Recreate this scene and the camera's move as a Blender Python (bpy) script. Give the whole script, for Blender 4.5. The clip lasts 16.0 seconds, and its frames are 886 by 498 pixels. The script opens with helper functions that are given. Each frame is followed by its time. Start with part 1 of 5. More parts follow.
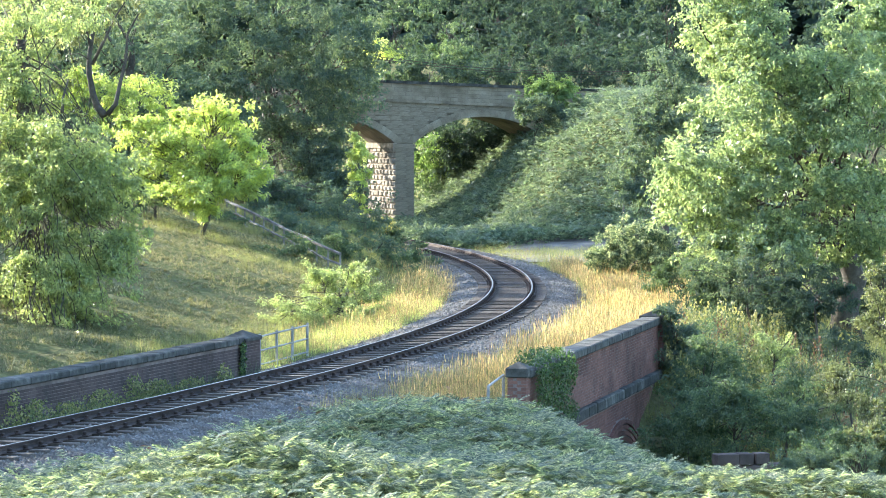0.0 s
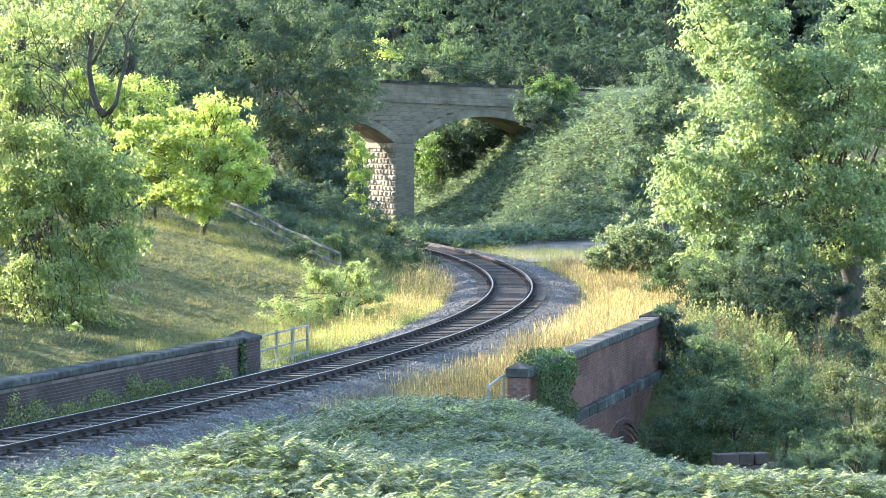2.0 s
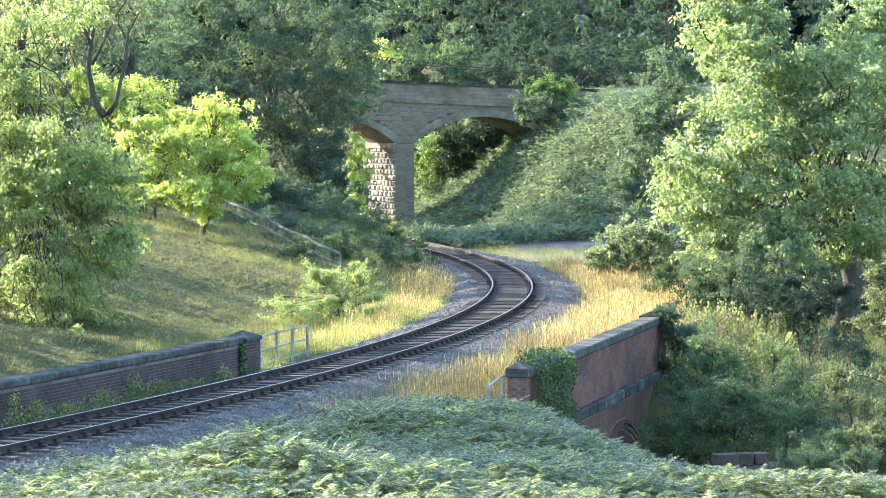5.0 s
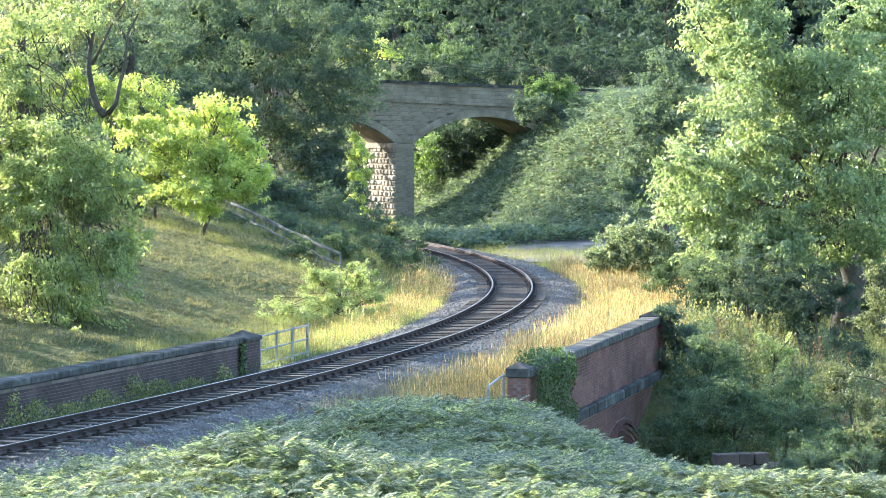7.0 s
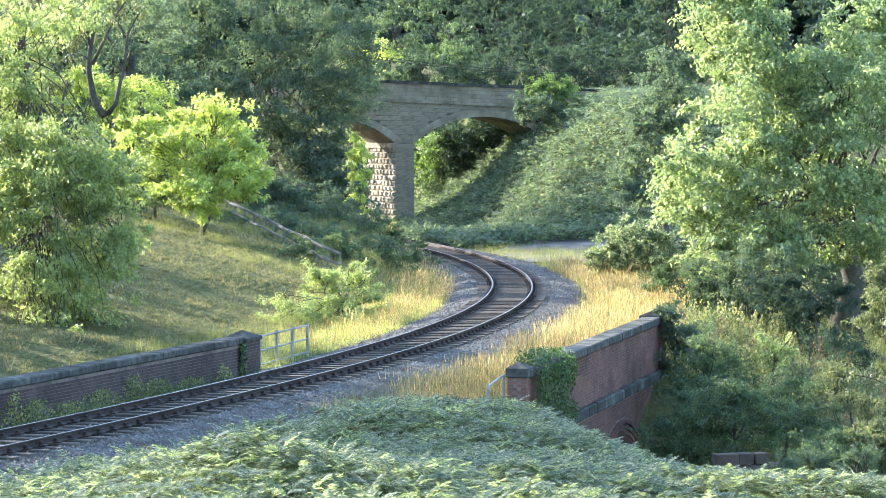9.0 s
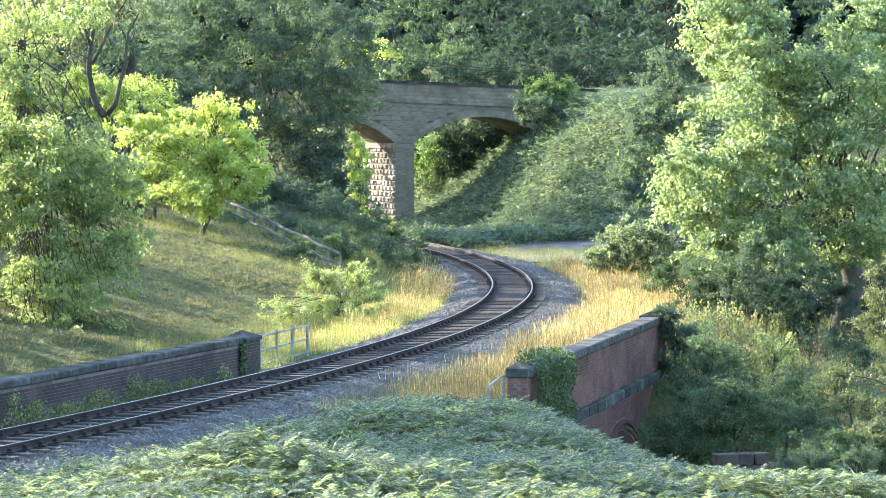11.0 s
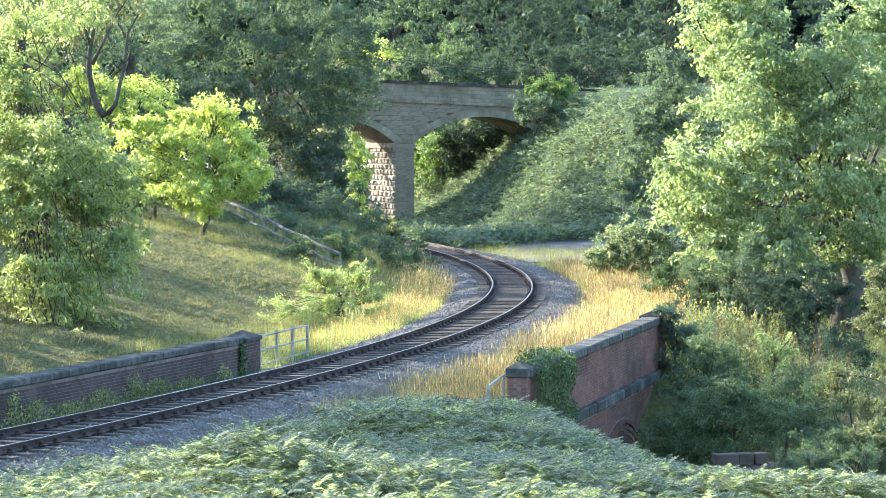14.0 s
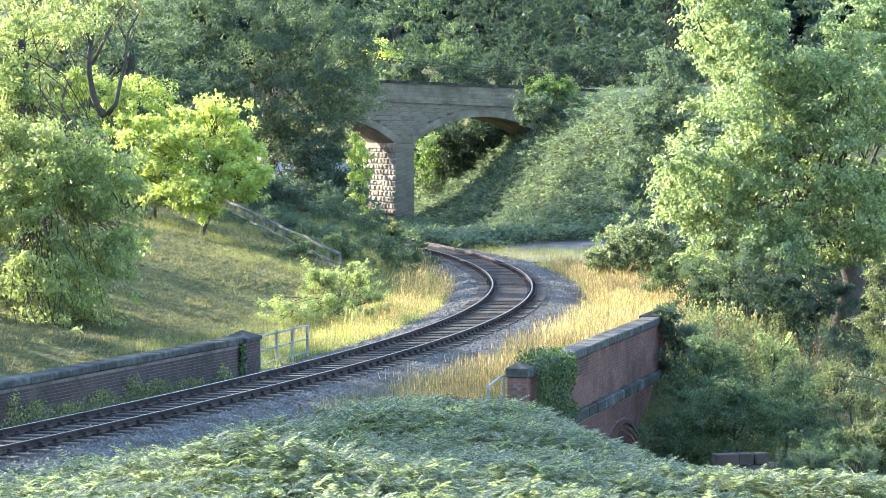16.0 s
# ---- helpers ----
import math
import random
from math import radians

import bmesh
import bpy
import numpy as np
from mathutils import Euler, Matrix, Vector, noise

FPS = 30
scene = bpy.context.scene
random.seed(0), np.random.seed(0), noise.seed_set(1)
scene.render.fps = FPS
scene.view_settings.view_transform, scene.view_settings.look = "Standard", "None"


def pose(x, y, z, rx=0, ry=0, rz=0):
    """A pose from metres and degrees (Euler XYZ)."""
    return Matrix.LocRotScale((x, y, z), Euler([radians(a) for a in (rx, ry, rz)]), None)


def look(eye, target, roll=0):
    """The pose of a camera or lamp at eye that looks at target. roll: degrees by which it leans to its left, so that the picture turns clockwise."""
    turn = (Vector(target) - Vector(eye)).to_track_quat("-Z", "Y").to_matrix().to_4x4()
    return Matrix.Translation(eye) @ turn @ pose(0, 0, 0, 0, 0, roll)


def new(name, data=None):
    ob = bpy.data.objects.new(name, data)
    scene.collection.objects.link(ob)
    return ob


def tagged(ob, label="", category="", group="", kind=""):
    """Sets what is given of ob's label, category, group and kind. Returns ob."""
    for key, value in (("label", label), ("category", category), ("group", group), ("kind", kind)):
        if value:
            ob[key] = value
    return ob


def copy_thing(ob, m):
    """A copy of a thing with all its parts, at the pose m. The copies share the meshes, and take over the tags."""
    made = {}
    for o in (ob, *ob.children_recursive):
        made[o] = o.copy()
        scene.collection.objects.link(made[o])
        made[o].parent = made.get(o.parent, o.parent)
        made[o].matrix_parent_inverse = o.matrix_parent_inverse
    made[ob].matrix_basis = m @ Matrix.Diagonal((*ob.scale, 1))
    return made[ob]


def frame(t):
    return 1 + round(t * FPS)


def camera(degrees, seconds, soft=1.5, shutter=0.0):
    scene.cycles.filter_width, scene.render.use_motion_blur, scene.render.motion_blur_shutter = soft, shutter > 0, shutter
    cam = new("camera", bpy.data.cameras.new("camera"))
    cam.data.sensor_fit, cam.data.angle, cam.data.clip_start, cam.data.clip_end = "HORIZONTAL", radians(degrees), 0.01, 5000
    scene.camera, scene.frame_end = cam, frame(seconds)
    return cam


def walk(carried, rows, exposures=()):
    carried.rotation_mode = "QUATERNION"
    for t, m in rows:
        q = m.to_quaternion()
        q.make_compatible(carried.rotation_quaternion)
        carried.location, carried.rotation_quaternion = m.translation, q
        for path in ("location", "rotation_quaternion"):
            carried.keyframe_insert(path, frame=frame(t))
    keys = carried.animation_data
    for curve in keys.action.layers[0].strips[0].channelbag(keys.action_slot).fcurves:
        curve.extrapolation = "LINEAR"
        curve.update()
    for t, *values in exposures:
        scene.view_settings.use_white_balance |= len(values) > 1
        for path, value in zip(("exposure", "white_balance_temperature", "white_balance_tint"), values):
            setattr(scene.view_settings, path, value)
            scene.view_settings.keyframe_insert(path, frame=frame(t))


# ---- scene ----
CAM_Z = 6.41
PITCH = 2.2525  # degrees the lens looks down
cam = camera(14.89, 16.0, soft=0.65)
walk(cam, [(0.0, pose(0, 0, CAM_Z, 90 - PITCH, 0, 0)), (16.0, pose(0, 0, CAM_Z, 90 - PITCH, 0, 0))],
     exposures=[(0.0, 2.1, 5400, 12.5), (16.0, 2.1, 5400, 12.5)])

# ---------------------------------------------------------------- light
SUN_AZ = Vector((-0.82, 0.57, 0)).normalized()   # horizontally towards the sun
SUN_EL = radians(21)
world = bpy.data.worlds.new("evening_sky")
scene.world = world
world.use_nodes = True
wn = world.node_tree.nodes
sky = wn.new("ShaderNodeTexSky")
sky.sky_type, sky.sun_disc = "NISHITA", False
sky.sun_elevation, sky.sun_rotation = SUN_EL, math.atan2(SUN_AZ.x, SUN_AZ.y)
sky.air_density, sky.dust_density = 1.2, 2.0
world.node_tree.links.new(sky.outputs[0], wn["Background"].inputs[0])
wn["Background"].inputs[1].default_value = 0.15
sun = new("sun", bpy.data.lights.new("sun", "SUN"))
sun.data.energy, sun.data.angle, sun.data.color = 4.3, radians(0.55), (1.0, 0.86, 0.64)
sun.matrix_world = look((SUN_AZ * 60 + Vector((0, 100, 60))), (SUN_AZ * 60 + Vector((0, 100, 60))) - SUN_AZ * math.cos(SUN_EL) - Vector((0, 0, math.sin(SUN_EL))))

rng = np.random.default_rng(7)


# ---------------------------------------------------------------- materials
def material(name, build, rough=0.85, spec=0.3):
    m = bpy.data.materials.new(name)
    m.use_nodes = True
    nt = m.node_tree
    bsdf = nt.nodes["Principled BSDF"]
    bsdf.inputs["Roughness"].default_value = rough
    bsdf.inputs["Specular IOR Level"].default_value = spec
    build(nt, bsdf)
    return m


def tex(nt, kind, scale, detail=4.0, coords="Object", stretch=None):
    co = nt.nodes.new("ShaderNodeTexCoord")
    n = nt.nodes.new(kind)
    n.inputs["Scale"].default_value = scale
    if "Detail" in n.inputs:
        n.inputs["Detail"].default_value = detail
    src = co.outputs[coords]
    if stretch:
        mp = nt.nodes.new("ShaderNodeMapping")
        mp.inputs["Scale"].default_value = stretch
        nt.links.new(src, mp.inputs["Vector"])
        src = mp.outputs[0]
    nt.links.new(src, n.inputs["Vector"])
    return n


def ramp(nt, fac, stops):
    r = nt.nodes.new("ShaderNodeValToRGB")
    el = r.color_ramp.elements
    while len(el) < len(stops):
        el.new(0.5)
    for e, (p, c) in zip(el, stops):
        e.position, e.color = p, (*c, 1)
    nt.links.new(fac, r.inputs[0])
    return r.outputs[0]


def mix(nt, fac, a, b, mode="MIX"):
    n = nt.nodes.new("ShaderNodeMix")
    n.data_type, n.blend_type = "RGBA", mode
    for sock, v in ((n.inputs[0], fac), (n.inputs[6], a), (n.inputs[7], b)):
        if isinstance(v, (int, float)):
            sock.default_value = v
        elif isinstance(v, tuple):
            sock.default_value = (*v, 1)
        else:
            nt.links.new(v, sock)
    return n.outputs[2]


def bump(nt, bsdf, height, strength, dist):
    b = nt.nodes.new("ShaderNodeBump")
    b.inputs["Strength"].default_value, b.inputs["Distance"].default_value = strength, dist
    nt.links.new(height, b.inputs["Height"])
    nt.links.new(b.outputs[0], bsdf.inputs["Normal"])


def leafy(name, stops, translucency=0.8, rough=0.5, tint=(1.1, 1.2, 0.55), spec=0.35):
    """Leaves: colour by the leaf, with light through the blade added to that thrown back."""
    def build(nt, bsdf):
        geo = nt.nodes.new("ShaderNodeNewGeometry")
        n = tex(nt, "ShaderNodeTexNoise", 0.55, 3)
        c = ramp(nt, geo.outputs["Random Per Island"], [(p, (r * 1.06, g, b * 1.1)) for p, (r, g, b) in stops])
        dark = mix(nt, 1.0, c, (0.66, 0.72, 0.74), "MULTIPLY")
        c = mix(nt, ramp(nt, n.outputs[0], [(0.36, (0, 0, 0)), (0.64, (1, 1, 1))]), dark, c)
        nt.links.new(c, bsdf.inputs["Base Color"])
        tr = nt.nodes.new("ShaderNodeBsdfTranslucent")
        nt.links.new(mix(nt, 1.0, c, (tint[0] * translucency, tint[1] * translucency, tint[2] * translucency), "MULTIPLY"), tr.inputs["Color"])
        ad = nt.nodes.new("ShaderNodeAddShader")
        nt.links.new(bsdf.outputs[0], ad.inputs[0])
        nt.links.new(tr.outputs[0], ad.inputs[1])
        nt.links.new(ad.outputs[0], nt.nodes["Material Output"].inputs["Surface"])
    return material(name, build, rough, spec)


def stony(name, stops, scale=6.0, rough=0.9, relief=0.01, fine=60.0, per_object=0.3, stain=(0.5, 0.5, 0.48), grain=0.35):
    def build(nt, bsdf):
        n1, n2 = tex(nt, "ShaderNodeTexNoise", scale, 6), tex(nt, "ShaderNodeTexNoise", fine, 4)
        c = ramp(nt, n1.outputs[0], stops)
        info = nt.nodes.new("ShaderNodeObjectInfo")
        geo = nt.nodes.new("ShaderNodeNewGeometry")
        for src in (info.outputs["Random"], geo.outputs["Random Per Island"]):
            v = ramp(nt, src, [(0.0, (1 - per_object,) * 3), (1.0, (1 + per_object * 0.6,) * 3)])
            c = mix(nt, 1.0, c, v, "MULTIPLY")
        n3 = tex(nt, "ShaderNodeTexNoise", scale * 0.18, 5)
        c = mix(nt, ramp(nt, n3.outputs[0], [(0.45, (0, 0, 0)), (0.62, (0.75,) * 3)]), c, mix(nt, 1.0, c, stain, "MULTIPLY"))
        c = mix(nt, grain, c, ramp(nt, n2.outputs[0], [(0.3, (0.25,) * 3), (0.7, (1.3,) * 3)]), "MULTIPLY")
        nt.links.new(c, bsdf.inputs["Base Color"])
        bump(nt, bsdf, n2.outputs[0], 0.5, relief)
    return material(name, build, rough)


M_BRICK = stony("red_brick", [(0.3, (0.19, 0.11, 0.085)), (0.55, (0.29, 0.145, 0.108)), (0.75, (0.34, 0.2, 0.155))], 1.3, per_object=0.2, relief=0.004)
# darker and less red than M_BRICK
M_DULLBRICK = stony("dull_brick", [(0.3, (0.105, 0.085, 0.075)), (0.55, (0.16, 0.115, 0.098)), (0.75, (0.21, 0.155, 0.13))], 1.3, per_object=0.2, relief=0.004)
M_MORTAR = stony("mortar", [(0.3, (0.22, 0.17, 0.145)), (0.7, (0.33, 0.27, 0.23))], 5.0, per_object=0.0)
M_COPING = stony("coping_stone", [(0.3, (0.06, 0.06, 0.052)), (0.55, (0.12, 0.118, 0.1)), (0.75, (0.22, 0.215, 0.185))], 4.0, per_object=0.3)
M_SAND = stony("sandstone", [(0.3, (0.22, 0.18, 0.12)), (0.5, (0.35, 0.295, 0.2)), (0.75, (0.46, 0.395, 0.285))], 1.4, per_object=0.15)
M_SANDDARK = stony("sandstone_joint", [(0.3, (0.2, 0.165, 0.12)), (0.7, (0.32, 0.27, 0.19))], 2.0, per_object=0.0)
M_RUIN = stony("red_sandstone", [(0.3, (0.09, 0.07, 0.058)), (0.55, (0.15, 0.115, 0.095)), (0.75, (0.22, 0.18, 0.15))], 2.0, per_object=0.2)
M_ROCK = stony("rough_sandstone", [(0.3, (0.33, 0.28, 0.2)), (0.5, (0.48, 0.42, 0.32)), (0.75, (0.6, 0.54, 0.43))], 3.0, per_object=0.25, relief=0.04, fine=9.0)
M_BALLAST = stony("limestone_ballast", [(0.3, (0.16, 0.152, 0.138)), (0.55, (0.25, 0.24, 0.22)), (0.75, (0.37, 0.36, 0.33))], 7.0, relief=0.04, fine=22.0, per_object=0.35, stain=(0.7, 0.62, 0.52))
M_BED = stony("ballast_bed_stone", [(0.3, (0.08, 0.076, 0.068)), (0.55, (0.15, 0.144, 0.13)), (0.75, (0.25, 0.24, 0.215))], 7.0, relief=0.04, fine=16.0, per_object=0.0, stain=(0.75, 0.68, 0.58), grain=0.85)
M_SLEEPER = stony("weathered_sleeper", [(0.3, (0.085, 0.068, 0.052)), (0.6, (0.165, 0.138, 0.11)), (0.8, (0.25, 0.22, 0.18))], 4.0, per_object=0.3)
M_RUST = stony("rusted_iron", [(0.3, (0.045, 0.034, 0.028)), (0.6, (0.085, 0.06, 0.047)), (0.8, (0.13, 0.088, 0.066))], 4.0, per_object=0.15, rough=0.75, relief=0.002)
M_WOOD = stony("grey_timber", [(0.3, (0.2, 0.19, 0.165)), (0.6, (0.3, 0.285, 0.25)), (0.8, (0.4, 0.385, 0.34))], 5.0, per_object=0.25)
M_BARK = stony("bark", [(0.3, (0.08, 0.07, 0.055)), (0.6, (0.14, 0.122, 0.095)), (0.8, (0.22, 0.195, 0.155))], 4.0, relief=0.03, fine=20, per_object=0.1)
M_PAINT = stony("pale_painted_steel", [(0.3, (0.34, 0.35, 0.33)), (0.7, (0.52, 0.53, 0.5))], 9.0, rough=0.5, per_object=0.1)
M_SOIL = stony("track_gravel", [(0.3, (0.15, 0.135, 0.11)), (0.6, (0.24, 0.22, 0.185)), (0.8, (0.33, 0.31, 0.27))], 1.5, per_object=0.0)


def rail_top(nt, bsdf):
    n = tex(nt, "ShaderNodeTexNoise", 30, 3)
    nt.links.new(ramp(nt, n.outputs[0], [(0.3, (0.2, 0.175, 0.15)), (0.7, (0.34, 0.31, 0.28))]), bsdf.inputs["Base Color"])
    bsdf.inputs["Metallic"].default_value = 1.0


M_SHINE = material("polished_rail_head", rail_top, 0.38)


def ground_mat(nt, bsdf):
    n1, n2, n3 = tex(nt, "ShaderNodeTexNoise", 0.12, 6), tex(nt, "ShaderNodeTexNoise", 1.1, 5), tex(nt, "ShaderNodeTexNoise", 5, 7)
    a = ramp(nt, n1.outputs[0], [(0.35, (0.1, 0.115, 0.04)), (0.6, (0.2, 0.19, 0.078))])
    b = ramp(nt, n2.outputs[0], [(0.35, (0.08, 0.075, 0.04)), (0.55, (0.12, 0.14, 0.045)), (0.7, (0.2, 0.19, 0.08))])
    c = mix(nt, 0.5, a, b)
    c = mix(nt, 0.5, c, ramp(nt, n3.outputs[0], [(0.3, (0.4,) * 3), (0.7, (1.3,) * 3)]), "MULTIPLY")
    nt.links.new(c, bsdf.inputs["Base Color"])
    bump(nt, bsdf, n3.outputs[0], 0.9, 0.16)


M_GROUND = material("meadow_soil", ground_mat, 0.95, 0.1)

L_LEFT = leafy("willow_leaves", [(0, (0.1, 0.125, 0.058)), (0.6, (0.155, 0.18, 0.082)), (1, (0.235, 0.255, 0.115))], 1.7, tint=(1.12, 1.17, 0.6))
L_ASH = leafy("bright_ash_leaves", [(0, (0.13, 0.158, 0.055)), (0.6, (0.2, 0.225, 0.078)), (1, (0.3, 0.31, 0.11))], 1.9, tint=(1.14, 1.2, 0.52))
# dark bluish leaf colour, part leaf tone, part shade and haze
L_DARK = leafy("dark_shade_toned_leaves", [(0, (0.064, 0.09, 0.07)), (0.6, (0.09, 0.117, 0.084)), (1, (0.128, 0.155, 0.094))], 1.0, 0.6, spec=0.2)
L_MID = leafy("hedge_leaves", [(0, (0.06, 0.088, 0.054)), (0.6, (0.09, 0.122, 0.068)), (1, (0.14, 0.172, 0.088))], 0.95, spec=0.2)
L_RIGHT = leafy("alder_leaves", [(0, (0.1, 0.13, 0.075)), (0.5, (0.155, 0.19, 0.102)), (1, (0.27, 0.295, 0.165))], 1.35, 0.42, (1.08, 1.15, 0.58), 0.3)
L_FERN = leafy("bracken_fronds", [(0, (0.04, 0.06, 0.036)), (0.5, (0.088, 0.112, 0.064)), (1, (0.27, 0.285, 0.15))], 1.8, 0.55, (1.06, 1.08, 0.7), 0.18)
# leaf colour darkened to hold the woods' shade, lifted a little for haze
L_SHADE_TONE = leafy("shade_toned_wood_leaves", [(0, (0.045, 0.068, 0.052)), (0.6, (0.062, 0.088, 0.064)), (1, (0.085, 0.112, 0.072))], 0.6, 0.7, spec=0.1)
L_BANK = leafy("bank_bracken", [(0, (0.06, 0.085, 0.055)), (0.5, (0.105, 0.138, 0.085)), (1, (0.175, 0.205, 0.125))], 1.1, 0.65, (1.05, 1.1, 0.65), 0.15)
L_IVY = leafy("ivy_leaves", [(0, (0.03, 0.06, 0.018)), (0.6, (0.06, 0.105, 0.03)), (1, (0.13, 0.19, 0.04))], 0.6, 0.35)
L_DRY = leafy("dry_grass", [(0, (0.09, 0.11, 0.04)), (0.35, (0.2, 0.18, 0.085)), (0.5, (0.28, 0.18, 0.1)), (0.75, (0.38, 0.3, 0.125)), (1, (0.49, 0.4, 0.18))], 1.0, 0.6, (1.05, 1.0, 0.65))
L_GRASS = leafy("meadow_grass", [(0, (0.08, 0.1, 0.035)), (0.5, (0.14, 0.155, 0.055)), (1, (0.25, 0.235, 0.1))], 1.3, 0.6, (1.1, 1.1, 0.55))
L_OLIVE = leafy("olive_hawthorn_leaves", [(0, (0.08, 0.092, 0.042)), (0.6, (0.13, 0.145, 0.066)), (1, (0.19, 0.205, 0.1))], 1.0, 0.5, (1.08, 1.1, 0.58))
L_ELDER = leafy("elder_leaves", [(0, (0.08, 0.125, 0.04)), (0.6, (0.13, 0.19, 0.06)), (1, (0.19, 0.245, 0.09))], 0.9, tint=(1.08, 1.14, 0.55))
L_TURF = leafy("meadow_turf", [(0, (0.085, 0.098, 0.045)), (0.45, (0.13, 0.14, 0.065)), (0.75, (0.18, 0.165, 0.085)), (1, (0.24, 0.22, 0.12))], 0.85, 0.65, (1.08, 1.05, 0.62), 0.2)
L_BROWN = leafy("dead_bracken", [(0, (0.11, 0.07, 0.035)), (1, (0.23, 0.15, 0.07))], 0.6, 0.7, (1.1, 0.9, 0.6))


# ---------------------------------------------------------------- mesh tools
def part(name, bm, mat, parent=None, label="", smooth=False):
    me = bpy.data.meshes.new(name)
    bm.to_mesh(me)
    bm.free()
    me.materials.append(mat)
    if smooth:
        me.shade_smooth()
    ob = new(name, me)
    ob.parent = parent
    return tagged(ob, label)


def thing(name, label, category, group="", at=None, kind=""):
    ob = new(name)
    ob.empty_display_size = 0.2
    if at is not None:
        ob.matrix_basis = at
    return tagged(ob, label, category, group, kind)


def array_mesh(name, V, F, mat, parent=None, label="", smooth=False):
    """A mesh from numpy arrays: V (n, 3), F (m, k) with k corners a face."""
    me = bpy.data.meshes.new(name)
    m, k = F.shape
    me.vertices.add(len(V))
    me.vertices.foreach_set("co", np.asarray(V, np.float32).ravel())
    me.loops.add(m * k)
    me.loops.foreach_set("vertex_index", np.asarray(F, np.int32).ravel())
    me.polygons.add(m)
    me.polygons.foreach_set("loop_start", np.arange(0, m * k, k, dtype=np.int32))
    me.update(calc_edges=True)
    me.materials.append(mat)
    if smooth:
        me.shade_smooth()
    else:
        me.shade_flat()
    ob = new(name, me)
    ob.parent = parent
    return tagged(ob, label)


def box(bm, x0, x1, y0, y1, z0, z1, bevel=0.0, m=None):
    """A block into bm; returns its vertices."""
    vs = [bm.verts.new(Vector(p)) for p in ((x0, y0, z0), (x1, y0, z0), (x1, y1, z0), (x0, y1, z0), (x0, y0, z1), (x1, y0, z1), (x1, y1, z1), (x0, y1, z1))]
    fs = [bm.faces.new([vs[i] for i in f]) for f in ((3, 2, 1, 0), (4, 5, 6, 7), (0, 1, 5, 4), (1, 2, 6, 5), (2, 3, 7, 6), (3, 0, 4, 7))]
    if m:
        for v in vs:
            v.co = m @ v.co
    if bevel:
        es = list({e for f in fs for e in f.edges})
        bmesh.ops.bevel(bm, geom=es, offset=bevel, segments=1, affect="EDGES")
    return vs


def tube(bm, pts, radii, n=7):
    """A tapered tube along points."""
    rings = []
    for i, p in enumerate(pts):
        a, b = pts[max(i - 1, 0)], pts[min(i + 1, len(pts) - 1)]
        q = Vector((0, 0, 1)).rotation_difference((b - a).normalized())
        rings.append([bm.verts.new(p + q @ Vector((math.cos(t) * radii[i], math.sin(t) * radii[i], 0))) for t in np.linspace(0, 2 * math.pi, n, endpoint=False)])
    for r, s in zip(rings, rings[1:]):
        for k in range(n):
            bm.faces.new((r[k], r[(k + 1) % n], s[(k + 1) % n], s[k]))
    bm.faces.new(rings[0][::-1])
    bm.faces.new(rings[-1])


def unit(a):
    return a / np.maximum(np.linalg.norm(a, axis=1, keepdims=True), 1e-6)


def leaf_arrays(P, A, N, L, W, fold=0.18):
    """Bent leaves at P, pointing along A, with face normals about N."""
    A = unit(A)
    S = unit(np.cross(A, N))
    U = np.cross(S, A)
    L, W = L[:, None], W[:, None]
    V = np.stack([P, P + A * L * 0.45 + S * W * 0.5 + U * L * fold, P + A * L - U * L * fold * 0.6, P + A * L * 0.45 - S * W * 0.5 + U * L * fold], 1)
    n = len(P)
    return V.reshape(-1, 3), np.arange(n * 4).reshape(n, 4)


# ---------------------------------------------------------------- the line of the railway
CURVE = (0.5288, -0.3678, -7.2925, 5.0057, 1.8148)


def centre_x(y):
    """The middle of the track at the distance y: a long bend, run on with an even curve past its ends."""
    y = np.asarray(y, float)
    c = np.clip(y, 58, 170)
    x = np.polyval(CURVE, (c - 115) / 50)
    far = np.maximum(y - 170, 0)
    near = np.minimum(y - 58, 0)
    x = x - 0.2 * far - 0.0011 * np.minimum(far, 60) ** 2 - 0.132 * np.maximum(far - 60, 0)
    return x + 0.345 * near


def centre_slope(y):
    return (centre_x(np.asarray(y) + 0.5) - centre_x(np.asarray(y) - 0.5))


LINE_Y = np.concatenate([np.arange(20, 520, 0.25)])
LINE = np.stack([centre_x(LINE_Y), LINE_Y], 1)
LINE_S = np.concatenate([[0], np.cumsum(np.linalg.norm(np.diff(LINE, axis=0), axis=1))])


def along(s, off=0.0):
    """The point at the run s along the track, off metres to its right, and the heading."""
    x, y = np.interp(s, LINE_S, LINE[:, 0]), np.interp(s, LINE_S, LINE[:, 1])
    k = centre_slope(y)
    n = np.sqrt(1 + k * k)
    return x + off / n, y - off * k / n, k


def s_at(y):
    return float(np.interp(y, LINE_Y, LINE_S))


def across(x, y):
    """Metres to the right of the track's middle."""
    k = centre_slope(y)
    return (x - centre_x(y)) / np.sqrt(1 + k * k)


def sstep(a, b, v):
    t = np.clip((v - a) / (b - a), 0, 1)
    return t * t * (3 - 2 * t)


def lumps(x, y, size, seed=0.0):
    return (np.sin(x / size + seed) * np.cos(y / size * 1.13 + seed * 2) + 0.6 * np.sin(x / size * 2.1 + 1.7 + seed) * np.sin(y / size * 1.9 + 0.6) + 0.4 * np.sin((x + y) / size * 3.1 + seed)) / 2


# the two brick parapets of the underbridge: where they start and end
LW0, LW1 = (-13.3, 62.0), (-5.12, 89.6)
